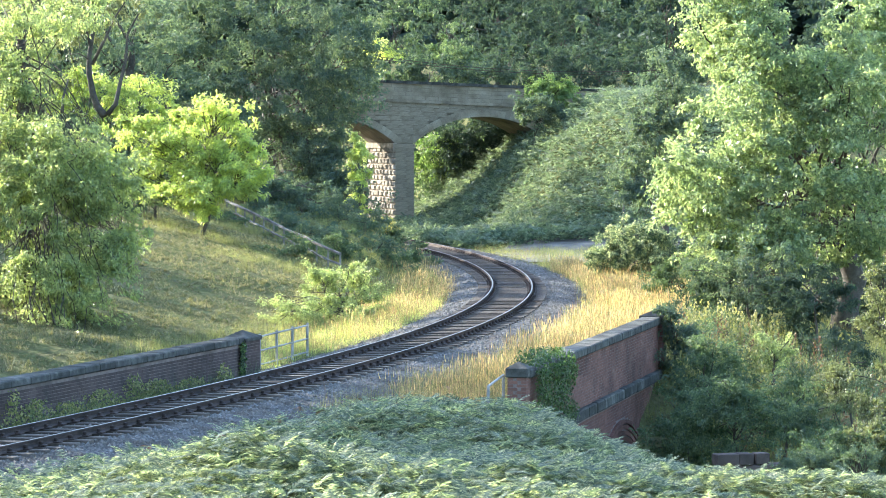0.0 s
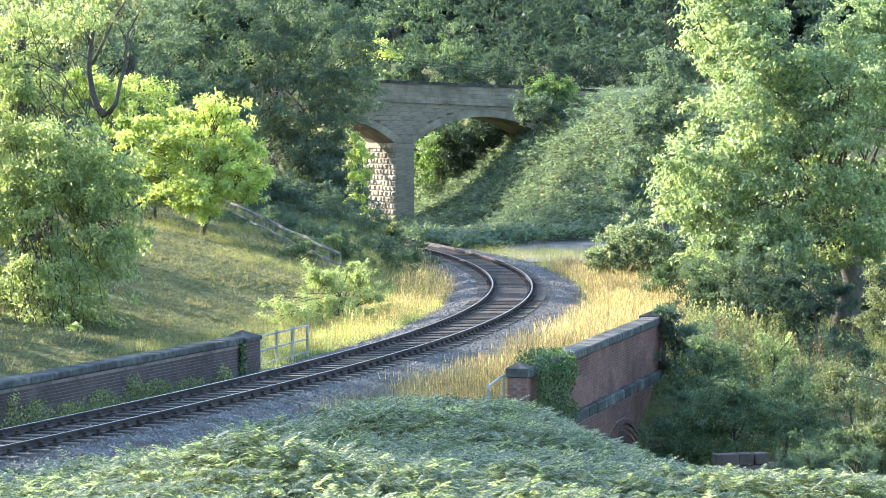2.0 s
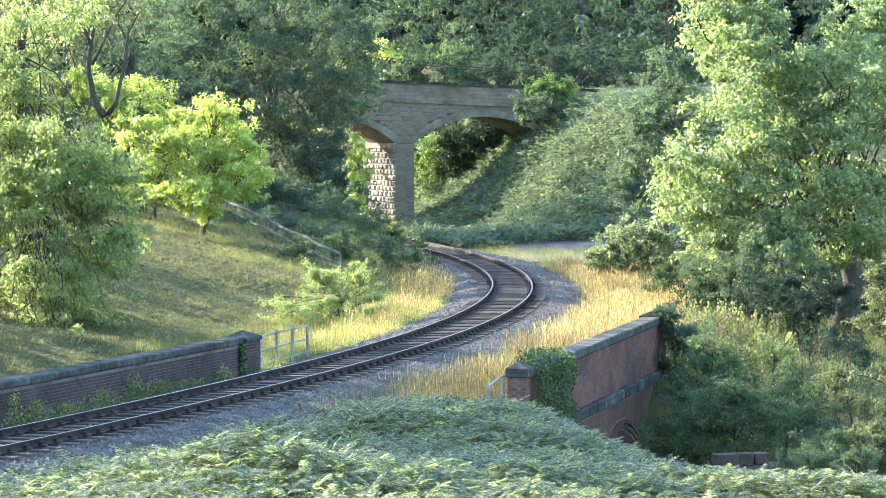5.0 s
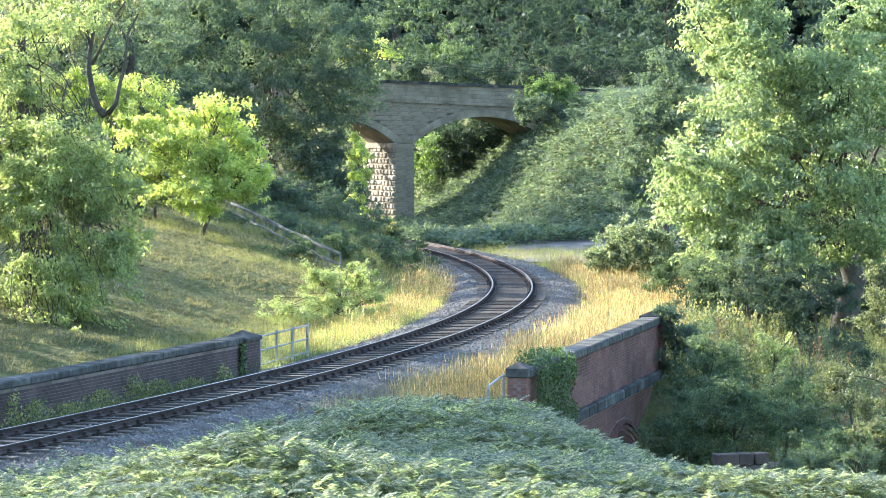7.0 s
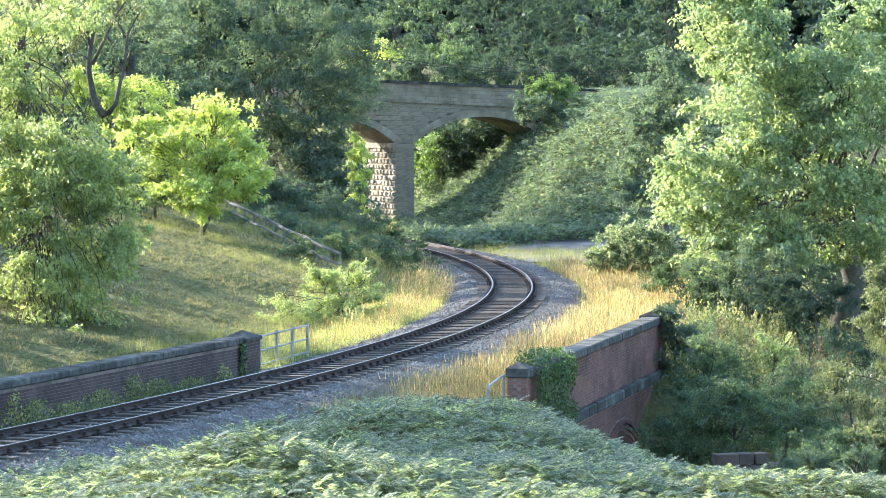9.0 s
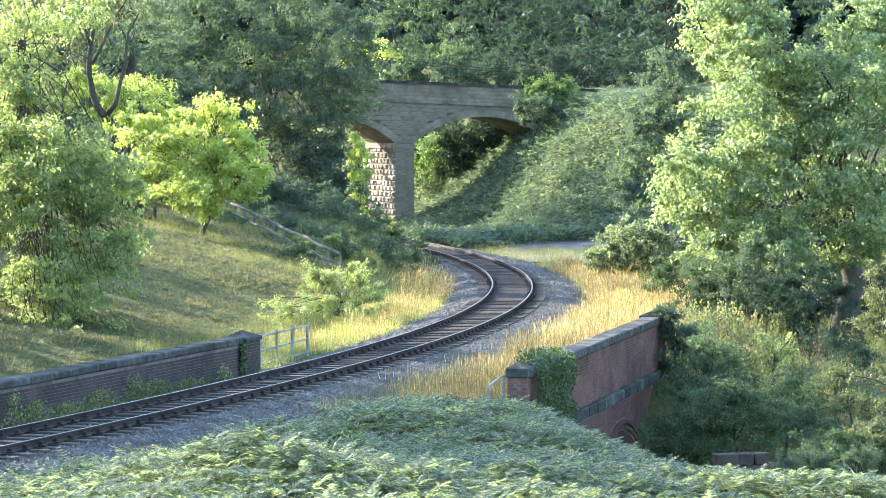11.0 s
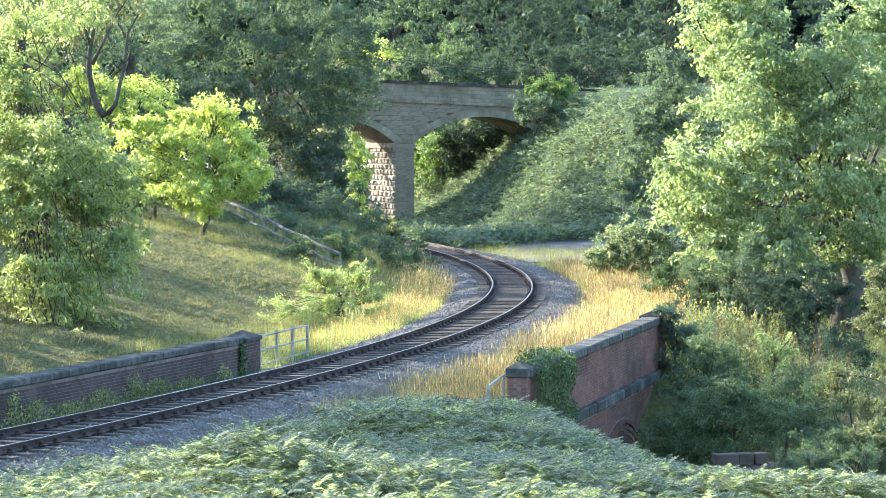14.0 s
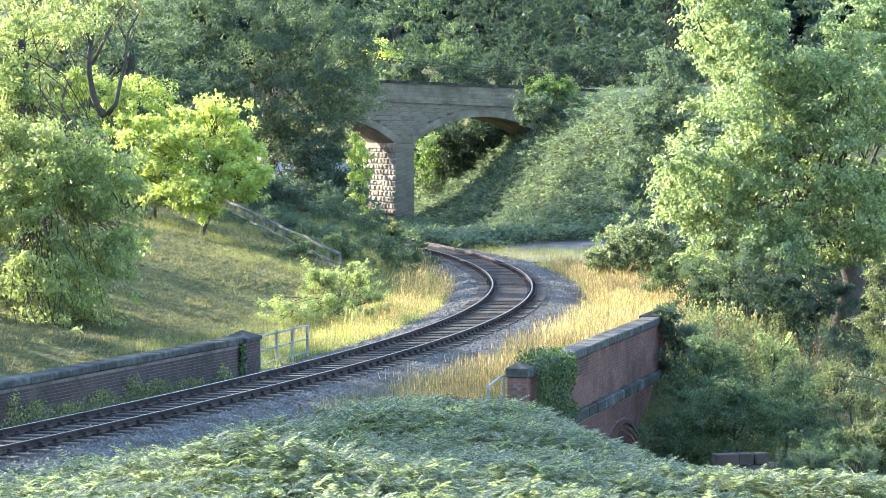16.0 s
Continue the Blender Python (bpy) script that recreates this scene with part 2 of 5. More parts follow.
RW0, RW1 = (1.72, 77.0), (6.05, 97.4)


# brink of the near bank above the gully
BRINK_X, BRINK_Y = (0, 2.7, 4.1, 5.8, 9, 13), (77, 75.7, 69.5, 64.3, 64.8, 66)


def height(x, y):
    """The lie of the land."""
    x, y = np.asarray(x, float), np.asarray(y, float)
    u = across(x, y)
    z = -0.42 + 0 * x
    # meadow climbing to the left
    meadow = -1.0 + 0.17 * (-u - 3) + 0.02 * (np.clip(y, 90, 170) - 95) + 0.075 * np.clip(-u - 6, 0, 12) * sstep(105, 125, y)
    z = np.where(u < -3, np.maximum(meadow, -0.9) * sstep(-3, -6, u) + z * (1 - sstep(-3, -6, u)), z)
    # near bank, gully under the bridge and valley side, to the right
    dy = y - np.interp(x, BRINK_X, BRINK_Y)
    out = np.interp(dy, [-30, -12, -3, 0, 1.5, 4, 10], [-0.2, -0.45, -0.6, -0.85, -2.0, -4.0, -4.9])
    out = out + 0.4 * sstep(3.8, 1.4, x) * sstep(64, 70, y) * (y < 77.5)
    far = np.interp(y, [84, 91, 97, 104, 130, 160, 170], [-4.9, -3.3, -0.9, -0.5, -0.5, -0.4, -0.4])
    away = np.maximum(u - np.interp(y, [60, 97, 105, 125, 150, 170], [14, 7.6, 8.4, 9.5, 14, 30]), 0)
    far = far - 0.36 * np.minimum(away, 9) * sstep(168, 150, y)
    out = np.where(y > 84, np.maximum(out, far), out)
    edge = np.interp(y, [60, 70, 75, 77, 97, 100], [4.0, 5.2, 6.2, 6.75, 6.75, 7.4])
    z = z + (out - z) * sstep(-0.75, 0.05, u - edge) * (u > 0)
    z = z + np.maximum(0, 46 - y) * 0.105 * sstep(2.0, 9.0, u + np.maximum(0, 30 - y) * 0.5)
    # hummock on the near bank
    z = z + 0.72 * np.exp(-((x + 3.2) / 2.0) ** 2 - ((y - 57.0) / 2.1) ** 2)
    z = z + 0.5 * np.exp(-((x - 6.3) / 3.0) ** 2 - ((y - 58.5) / 2.4) ** 2)
    # low weedy bank inside the bend
    z = z + 0.85 * sstep(-2.3, -3.8, u) * sstep(146, 160, y) * sstep(188, 176, y)
    # road embankment beyond, on the right
    bank = 7.7 * sstep(-1, 10.5, x + 0.6 + 0.16 * (y - 205)) ** 0.8 * sstep(168, 198, y + 0.25 * np.minimum(x - 8, 0))
    z = np.maximum(z, z + bank * sstep(1.8, 5.0, u))
    # wooded hill behind, and rising land on the left
    z = z + 0.04 * np.clip(y - 226, 0, 130) * sstep(-4, 18, np.abs(u)) + 1.0 * sstep(155, 190, y) * sstep(-5, -14, u)
    z = z + np.maximum(0, np.abs(x) - 45) * 0.12
    soft = sstep(3.2, 7, np.abs(u))
    z = z + soft * (0.14 * lumps(x, y, 2.1) + 0.3 * lumps(x, y, 7.0, 2.0))
    return np.where(np.hypot(x, y - 120) > 330, np.minimum(z, 40), z)


def build_ground():
    gx = np.concatenate([np.linspace(-2500, -70, 14), np.linspace(-60, -24, 20), np.arange(-23, 26, 0.6), np.linspace(27, 60, 18), np.linspace(70, 2500, 14)])
    gy = np.concatenate([np.linspace(-2000, -30, 10), np.linspace(-20, 40, 20), np.arange(41, 215, 0.8), np.linspace(216, 330, 40), np.linspace(350, 3000, 16)])
    X, Y = np.meshgrid(gx, gy)
    Z = height(X, Y)
    nx, ny = len(gx), len(gy)
    i = np.arange(nx * ny).reshape(ny, nx)
    F = np.stack([i[:-1, :-1], i[:-1, 1:], i[1:, 1:], i[1:, :-1]], -1).reshape(-1, 4)
    ob = array_mesh("ground", np.stack([X, Y, Z], -1).reshape(-1, 3), F, M_GROUND, smooth=True)
    tagged(ob, "rolling green meadow and valley ground under grass", "ground", kind="structure")


build_ground()


# ---------------------------------------------------------------- railway
def build_track():
    s0, s1 = s_at(45), s_at(480)
    # ballast bed
    S = np.arange(s0, s1, 0.7)
    prof = [(-3.3, -0.62), (-2.3, -0.4), (-1.6, -0.24), (-1.3, -0.225), (-0.6, -0.22), (0, -0.23), (0.6, -0.22), (1.3, -0.225), (1.6, -0.24), (2.3, -0.32), (3.0, -0.4), (3.6, -0.62)]
    V = []
    for off, z in prof:
        x, y, _ = along(S, off)
        V.append(np.stack([x, y, z + 0.03 * lumps(x, y, 0.35) * (abs(off) > 1.3)], 1))
    V = np.stack(V, 1)
    n, k = V.shape[:2]
    i = np.arange(n * k).reshape(n, k)
    F = np.stack([i[:-1, :-1], i[:-1, 1:], i[1:, 1:], i[1:, :-1]], -1).reshape(-1, 4)
    tagged(array_mesh("ballast_bed", V.reshape(-1, 3), F, M_BED, smooth=True), "grey crushed limestone ballast bed under the rails", "ballast", kind="structure")
    track = thing("railway_track", "single railway track with rusty rails on worn sleepers", "railway track")
    # bullhead rails: web and head swept along the bend
    rp = [(-0.065, -0.155), (-0.06, -0.13), (-0.012, -0.11), (-0.012, -0.045), (-0.035, -0.035), (-0.035, -0.004), (0.035, -0.004), (0.035, -0.035), (0.012, -0.045), (0.012, -0.11), (0.06, -0.13), (0.065, -0.155)]
    SR = np.arange(s0, s1, 0.8)
    for side in (-1, 1):
        rows = []
        for dx, z in rp:
            x, y, _ = along(SR, side * 0.7525 + dx)
            rows.append(np.stack([x, y, np.full_like(x, z)], 1))
        V = np.stack(rows, 1)
        n, k = V.shape[:2]
        i = np.arange(n * k).reshape(n, k)
        F = np.stack([i[:-1, :-1], i[1:, :-1], i[1:, 1:], i[:-1, 1:]], -1).reshape(-1, 4)
        rail = array_mesh("rail", V.reshape(-1, 3), F, M_RUST, track, "rusty brown running rail")
        rows = []
        for dx, z in ((-0.022, -0.004), (-0.015, 0.001), (0.015, 0.001), (0.022, -0.004)):
            x, y, _ = along(SR, side * 0.7525 + dx)
            rows.append(np.stack([x, y, np.full_like(x, z)], 1))
        V = np.stack(rows, 1)
        i = np.arange(n * 4).reshape(n, 4)
        F = np.stack([i[:-1, :-1], i[1:, :-1], i[1:, 1:], i[:-1, 1:]], -1).reshape(-1, 4)
        array_mesh("rail_head", V.reshape(-1, 3), F, M_SHINE, rail, "bright polished rail head")
    # sleepers and chairs
    bm = bmesh.new()
    box(bm, -1.3, 1.3, -0.127, 0.127, -0.3, -0.155, 0.012)
    first = part("sleeper", bm, M_SLEEPER, track, "weathered timber sleeper")
    bm = bmesh.new()
    box(bm, -0.19, 0.19, -0.1, 0.1, -0.157, -0.125, 0.008)
    box(bm, 0.035, 0.11, -0.04, 0.04, -0.13, -0.06, 0.015)
    box(bm, -0.11, -0.04, -0.04, 0.04, -0.13, -0.07, 0.012)
    seat = part("rail_chair", bm, M_RUST, track, "cast iron rail chair")
    count, s = 0, s_at(62)
    while s < s_at(215):
        x, y, k = along(s + random.uniform(-0.03, 0.03))
        m = pose(float(x), float(y), random.uniform(-0.012, 0.006), 0, 0, math.degrees(-math.atan(float(k))) + random.uniform(-1.2, 1.2))
        ob = first if count == 0 else bpy.data.objects.new("sleeper", first.data)
        if count:
            scene.collection.objects.link(ob)
            ob.parent = track
        ob.matrix_basis = m
        if count < 150:
            for side in (-1, 1):
                c = seat if count == 0 and side < 0 else bpy.data.objects.new("rail_chair", seat.data)
                if c is not seat:
                    scene.collection.objects.link(c)
                    c.parent = track
                cx, cy, _ = along(s, side * 0.7525)
                c.matrix_basis = pose(float(cx), float(cy), 0, 0, 0, math.degrees(-math.atan(float(k))) + (180 if side < 0 else 0))
        count += 1
        s += 0.72
    # loose stones on the bed
    n = 26000
    S = s_at(64) + (s_at(172) - s_at(64)) * rng.random(n) ** 1.5
    off = np.where(rng.random(n) < 0.25, rng.uniform(-2.5, -0.85, n), np.where(rng.random(n) < 0.3, rng.uniform(-0.65, 0.65, n), rng.uniform(0.9, 3.2, n)))
    x, y, _ = along(S, off)
    z = np.interp(off, [p[0] for p in prof], [p[1] for p in prof]) + 0.005
    r = rng.uniform(0.022, 0.058, n)
    base = np.array([(1, 0, 0), (0, 1, 0), (-1, 0, 0), (0, -1, 0), (0.15, 0.1, 0.9), (-0.1, 0, -0.8)])[:5]
    ang = rng.uniform(0, 6.28, n)
    ca, sa = np.cos(ang), np.sin(ang)
    J = base[None] * rng.uniform(0.6, 1.3, (n, 5, 1)) * r[:, None, None]
    V = np.stack([x[:, None] + J[..., 0] * ca[:, None] - J[..., 1] * sa[:, None], y[:, None] + J[..., 0] * sa[:, None] + J[..., 1] * ca[:, None], z[:, None] + J[..., 2]], -1)
    f = np.array([(0, 1, 4), (1, 2, 4), (2, 3, 4), (3, 0, 4)])
    F = (np.arange(n)[:, None, None] * 5 + f[None]).reshape(-1, 3)
    tagged(array_mesh("ballast_stones", V.reshape(-1, 3), F, M_BALLAST), "loose grey angular ballast stones beside the rails", "ballast", kind="stuff")


build_track()


# ---------------------------------------------------------------- brick underbridge
def frame_along(p, q):
    """A pose at p with x towards q, and the length."""
    a, b = Vector((*p, 0)), Vector((*q, 0))
    d = b - a
    return Matrix.Translation(a) @ Matrix.Rotation(math.atan2(d.y, d.x), 4, "Z"), d.length


def pyramid_cap(bm, w, z0, z1, z2):
    h = w / 2
    box(bm, -h, h, -h, h, z0, z1, 0.015)
    base = [bm.verts.new((sx * h * 0.98, sy * h * 0.98, z1 - 0.004)) for sx, sy in ((-1, -1), (1, -1), (1, 1), (-1, 1))]
    tip = bm.verts.new((0, 0, z2))
    for k in range(4):
        bm.faces.new((base[k], base[(k + 1) % 4], tip))


def brick_face(parent, length, z0, z1, y_face, limit, start=0.0, stop=None, holes=None, mat=M_BRICK):
    """Bricks of one face: the first ones as single pieces, the rest joined."""
    bm = bmesh.new()
    box(bm, 0.005, 0.22, -0.003, 0.05, 0.005, 0.07, 0.002)
    piece = part("brick", bm, mat, parent)
    used = 0
    V, F = [], []
    row = 0
    z = z0
    stop = stop or length
    cells = []
    while z + 0.07 <= z1:
        x = -0.11 * (row % 2)
        while x < length - 0.05:
            if x > -0.001 and x + 0.225 <= length and not (holes and holes(x, z)):
                cells.append((x, z))
            x += 0.225
        z += 0.075
        row += 1
    near = [c for c in cells if start <= c[0] <= stop][:limit]
    chosen = set(near)
    for c in cells:
        p = (c[0], y_face + random.uniform(-0.003, 0.0005), c[1])
        if c in chosen:
            ob = piece if used == 0 else bpy.data.objects.new("brick", piece.data)
            if used:
                scene.collection.objects.link(ob)
                ob.parent = parent
            ob.matrix_basis = Matrix.Translation(p)
            used += 1
        else:
            b = len(V)
            V += [(p[0] + dx, p[1] + dy, p[2] + dz) for dx in (0.005, 0.22) for dy in (-0.003, 0.05) for dz in (0.005, 0.07)]
            F += [(b, b + 1, b + 3, b + 2), (b + 4, b + 6, b + 7, b + 5), (b, b + 4, b + 5, b + 1), (b + 2, b + 3, b + 7, b + 6), (b + 1, b + 5, b + 7, b + 3), (b, b + 2, b + 6, b + 4)]
    if V:
        tagged(array_mesh("brickwork", np.array(V), np.array(F), mat, parent), kind="stuff")


def build_parapets():
    # wall on the near side of the line: inner face seen, with coping and end pillar
    m, n = frame_along(LW0, LW1)
    wall = thing("parapet_wall", "long low dull dark brick bridge parapet with worn dark stone coping", "parapet", at=m)
    bm = bmesh.new()
    box(bm, 0, n - 0.4, -0.2, 0.19, -3.5, 0.5)
    part("wall_core", bm, M_MORTAR, wall)
    brick_face(wall, n - 0.5, -0.62, 0.42, -0.2, 290, 14.0, 24.0, mat=M_DULLBRICK)
    x = 0.0
    while x < n - 0.6:
        w = min(random.uniform(0.85, 1.1), n - 0.5 - x)
        bm = bmesh.new()
        box(bm, x + 0.006, x + w - 0.006, -0.27, 0.27, 0.44, 0.62 + random.uniform(-0.008, 0.008), 0.03)
        part("coping_stone", bm, M_COPING, wall)
        x += w
    pm = thing("bridge_pillar", "long dull dark brick end pillar with pyramid stone cap", "pillar", "parapet end pillars", at=m @ Matrix.Translation((n - 0.58, 0, 0)))
    bm = bmesh.new()
    box(bm, -0.57, 0.57, -0.295, 0.295, -1.5, 0.5)
    part("pillar_core", bm, M_MORTAR, pm)
    bm = bmesh.new()
    for r in range(20):
        z = -1.0 + r * 0.075
        for x in np.arange(-0.575 - 0.11 * (r % 2), 0.575, 0.23):
            x0, x1 = max(x, -0.575), min(x + 0.22, 0.575)
            if x1 - x0 > 0.03:
                box(bm, x0, x1, -0.3, -0.2, z + 0.005, z + 0.07)
        cut = -0.2 + (0.33 if r % 2 else 0.2)
        for y0, y1 in ((-0.199, cut), (cut + 0.01, 0.299)):
            box(bm, -0.576, -0.48, y0, y1, z + 0.005, z + 0.07)
    tagged(part("pillar_bricks", bm, M_DULLBRICK, pm), kind="stuff")
    bm = bmesh.new()
    pyramid_cap(bm, 0.7, 0.5, 0.6, 0.78)
    for v in bm.verts:
        v.co.x *= 1.75
    part("pillar_cap", bm, M_COPING, pm, "weathered stone cap")

    # wall on the far side of the formation: outer face seen
    m, n = frame_along(RW0, RW1)
    wall = thing("parapet_wall", "red brick bridge parapet and arch with stone coping and string course", "parapet", at=m)
    ax, ar, az = 13.6, 6.4, -8.7   # middle, radius and height of the arch's circle

    def inside(x, z, r=ar):
        return (x - ax) ** 2 + (z - az) ** 2 < r * r

    bm = bmesh.new()
    arch = [(ax + ar * math.cos(a), az + ar * math.sin(a)) for a in np.linspace(0.38, math.pi - 0.38, 24)]
    ring = [(0.0, 0.52), (n - 0.2, 0.52), (n - 0.2, -6.4), (arch[0][0], -6.4), *arch, (arch[-1][0], -6.4), (0.0, -6.4)]
    front = [bm.verts.new((x, -0.2, z)) for x, z in ring]
    back = [bm.verts.new((x, 0.25, z)) for x, z in ring]
    bm.faces.new(front)
    bm.faces.new(back[::-1])
    for k in range(len(ring)):
        bm.faces.new((front[k], back[k], back[(k + 1) % len(ring)], front[(k + 1) % len(ring)]))
    bmesh.ops.recalc_face_normals(bm, faces=bm.faces)
    part("wall_core", bm, M_MORTAR, wall)
    brick_face(wall, n - 0.3, -0.86, 0.42, -0.2, 290, 3.0, 9.0)
    brick_face(wall, n - 0.3, -5.5, -1.16, -0.2, 10, 0, 1, lambda x, z: inside(x + 0.1, z + 0.03, ar + 0.62))
    # four rings of arch bricks, each a little proud of the last
    for j in range(4):
        V, F = [], []
        r0 = ar + 0.02 + j * 0.15
        for a in np.arange(0.3, math.pi - 0.3, 0.08 / r0):
            b = len(V)
            a1 = a + 0.068 / r0
            for r in (r0, r0 + 0.11):
                for t in (a, a1):
                    for yy in (-0.215 - 0.02 * j, 0.0):
                        V.append((ax + r * math.cos(t), yy, az + r * math.sin(t)))
            F += [(b, b + 2, b + 6, b + 4), (b + 4, b + 6, b + 7, b + 5), (b, b + 1, b + 3, b + 2), (b, b + 4, b + 5, b + 1), (b + 2, b + 3, b + 7, b + 6)]
        tagged(array_mesh("arch_ring", np.array(V), np.array(F), M_BRICK, wall), kind="stuff")
    bm = bmesh.new()
    for t0, t1 in zip(np.linspace(0.3, math.pi - 0.3, 30), np.linspace(0.3, math.pi - 0.3, 30)[1:]):
        q = [bm.verts.new((ax + ar * math.cos(t), yy, az + ar * math.sin(t))) for t, yy in ((t0, -0.1), (t1, -0.1), (t1, 8.0), (t0, 8.0))]
        bm.faces.new(q)
    part("arch_barrel", bm, M_BRICK, wall)
    x = 0.0
    while x < n - 0.3:
        w = min(random.uniform(0.9, 1.3), n - 0.1 - x)
        bm = bmesh.new()
        box(bm, x + 0.006, x + w - 0.006, -0.29, 0.27, 0.43, 0.64 + random.uniform(-0.012, 0.012), 0.03)
        part("coping_stone", bm, M_COPING, wall)
        bm = bmesh.new()
        box(bm, x + 0.006, x + w - 0.006, -0.36 + random.uniform(-0.02, 0.02), -0.1, -1.13, -0.84 + random.uniform(-0.02, 0.0), 0.03)
        part("string_stone", bm, M_COPING, wall, "dark weathered string course stone")
        x += w
    for at, w, label in ((0.0, 0.42, "square red brick end pillar with chamfered grey stone cap beside ivy"), (n - 0.05, 0.62, "brick end pillar with pyramid stone cap above ivy")):
        pm = thing("bridge_pillar", label, "pillar", "parapet end pillars", at=m @ Matrix.Translation((at, 0, 0)))
        bm = bmesh.new()
        box(bm, -w / 2, w / 2, -w / 2, w / 2, -1.6, 0.5)
        part("pillar_core", bm, M_MORTAR, pm)
        bm = bmesh.new()
        for r in range(18):
            z = -0.9 + r * 0.076
            k = -w / 2 - 0.01
            cut = (0.5 if r % 2 else 0.25) * w
            for a, b in ((0, cut), (cut, w)):
                box(bm, k + a + 0.005, k + b + 0.014, k, k + 0.1, z + 0.005, z + 0.07)
                box(bm, k, k + 0.1, k + a + 0.1, k + b + 0.014, z + 0.005, z + 0.07)
        tagged(part("pillar_bricks", bm, M_BRICK, pm), kind="stuff")
        bm = bmesh.new()
        pyramid_cap(bm, w + 0.1, 0.47, 0.68, 0.82)
        part("pillar_cap", bm, M_COPING, pm, "grey stone cap")


build_parapets()


# ---------------------------------------------------------------- stone road bridge
def build_bridge():
    """A skew sandstone bridge: the face lies in x-z of its own space, the barrels run back with the track."""
    m = Matrix.Translation((-2.3, 204.0, 0)) @ Matrix.Rotation(0.05, 4, "Z")
    br = thing("road_bridge", "weathered sandstone road bridge with arches over the railway", "bridge", at=m)
    depth, lean = 5.0, -0.3     # road width; how far the barrels drift sideways per metre of depth
    fall = -0.042               # the road falls to the right

    def back(x, y, z):
        return (x + lean * y, y, z)

    spring, half, rise = 4.75, 4.15, 1.6
    pier = 0.57
    top = 8.5
    R = (half * half + rise * rise) / (2 * rise)

    def arch_z(x, c, r=0.0):
        q = (R + r) ** 2 - (x - c) ** 2
        return spring + rise - R + math.sqrt(max(q, 0.01))
    cs = [-(pier + half), pier + half, -(3 * pier + 3 * half), 3 * pier + 3 * half]
    ends = (-19.0, 19.0)

    def soffit(x):
        for c in cs:
            if abs(x - c) <= half:
                return arch_z(x, c)
        return None
    # core of spandrels, in slices
    xs = sorted(set(np.round(np.concatenate([np.linspace(*ends, 60), *[np.linspace(c - half, c + half, 25) for c in cs], *[[c - half - 1e-3, c + half + 1e-3] for c in cs]]), 4)))
    bm = bmesh.new()
    for a, b in zip(xs, xs[1:]):
        za, zb = soffit(a + 1e-4), soffit(b - 1e-4)
        if za is None or zb is None:
            continue
        ta, tb = top + fall * a - 1.3, top + fall * b - 1.3
        q = [bm.verts.new(p) for p in (back(a, 0.06, za), back(b, 0.06, zb), back(b, 0.06, tb), back(a, 0.06, ta), back(a, depth, za), back(b, depth, zb), back(b, depth, tb), back(a, depth, ta))]
        for f in ((0, 1, 2, 3), (5, 4, 7, 6), (1, 0, 4, 5), (3, 2, 6, 7)):
            bm.faces.new([q[k] for k in f])
    part("spandrel_core", bm, M_SANDDARK, br)
    # piers
    for px in (0.0, -2 * (pier + half), 2 * (pier + half)):
        bm = bmesh.new()
        q = [bm.verts.new(back(px + sx * (pier - 0.03), yy, zz)) for zz in (-1.5, top - 1.4 + fall * px) for sx, yy in ((-1, 0.06), (1, 0.06), (1, depth), (-1, depth))]
        for f in ((0, 1, 5, 4), (1, 2, 6, 5), (2, 3, 7, 6), (3, 0, 4, 7), (4, 5, 6, 7)):
            bm.faces.new([q[k] for k in f])
        part("pier_core", bm, M_SANDDARK, br)
    # coursed stones on the face
    bm0 = bmesh.new()
    box(bm0, 0, 1, -0.06, 0.1, 0, 1)
    unit_stone = part("stone", bm0, M_SAND, br)
    n_single = [0]
    VV, FF = [], []

    def stone(x, z, w, h, proud=0.0, mat=None):
        p = random.uniform(-0.012, 0.012) - proud
        if n_single[0] < 290 and -6 < x < 9:
            ob = unit_stone if n_single[0] == 0 else bpy.data.objects.new("stone", unit_stone.data)
            if n_single[0]:
                scene.collection.objects.link(ob)
                ob.parent = br
            ob.matrix_basis = Matrix.Translation((x + 0.006, p, z + 0.006)) @ Matrix.Diagonal((w - 0.012, 1, h - 0.012, 1))
            n_single[0] += 1
        else:
            b = len(VV)
            VV.extend([(x + dx, p + dy, z + dz) for dx in (0.006, w - 0.006) for dy in (-0.06, 0.1) for dz in (0.006, h - 0.006)])
            FF.extend([(b, b + 1, b + 3, b + 2), (b + 4, b + 6, b + 7, b + 5), (b, b + 4, b + 5, b + 1), (b + 2, b + 3, b + 7, b + 6), (b + 1, b + 5, b + 7, b + 3), (b, b + 2, b + 6, b + 4)])
    h = 0.27
    z = spring
    while z < top - 1.35:
        x = ends[0] + random.uniform(0, 0.5)
        while x < ends[1]:
            w = random.uniform(0.5, 0.95)
            zz = z + fall * x * sstep(spring, top - 1.3, z)
            mid = soffit(x + w / 2)
            sa, sb = soffit(x), soffit(x + w)
            if z >= spring - 0.01:
                lo = max([s for s in (sa, sb, mid) if s is not None], default=-99) + 0.12
                if zz >= lo:
                    stone(x, zz, w, h)
            x += w
        z += h
    for px in (0.0, -2 * (pier + half), 2 * (pier + half)):
        z = -1.2
        while z < spring - 0.3:
            k = random.uniform(0.4, 0.7) * 2 * pier
            stone(px - pier, z, k, h)
            stone(px - pier + k, z, 2 * pier - k, h)
            z += h
        stone(px - pier - 0.06, spring - 0.3, 2 * pier + 0.12, h, 0.05)
        stone(px - pier, spring, 2 * pier, 0.42)
    array_mesh("masonry", np.array(VV), np.array(FF), M_SAND, br)["kind"] = "stuff"
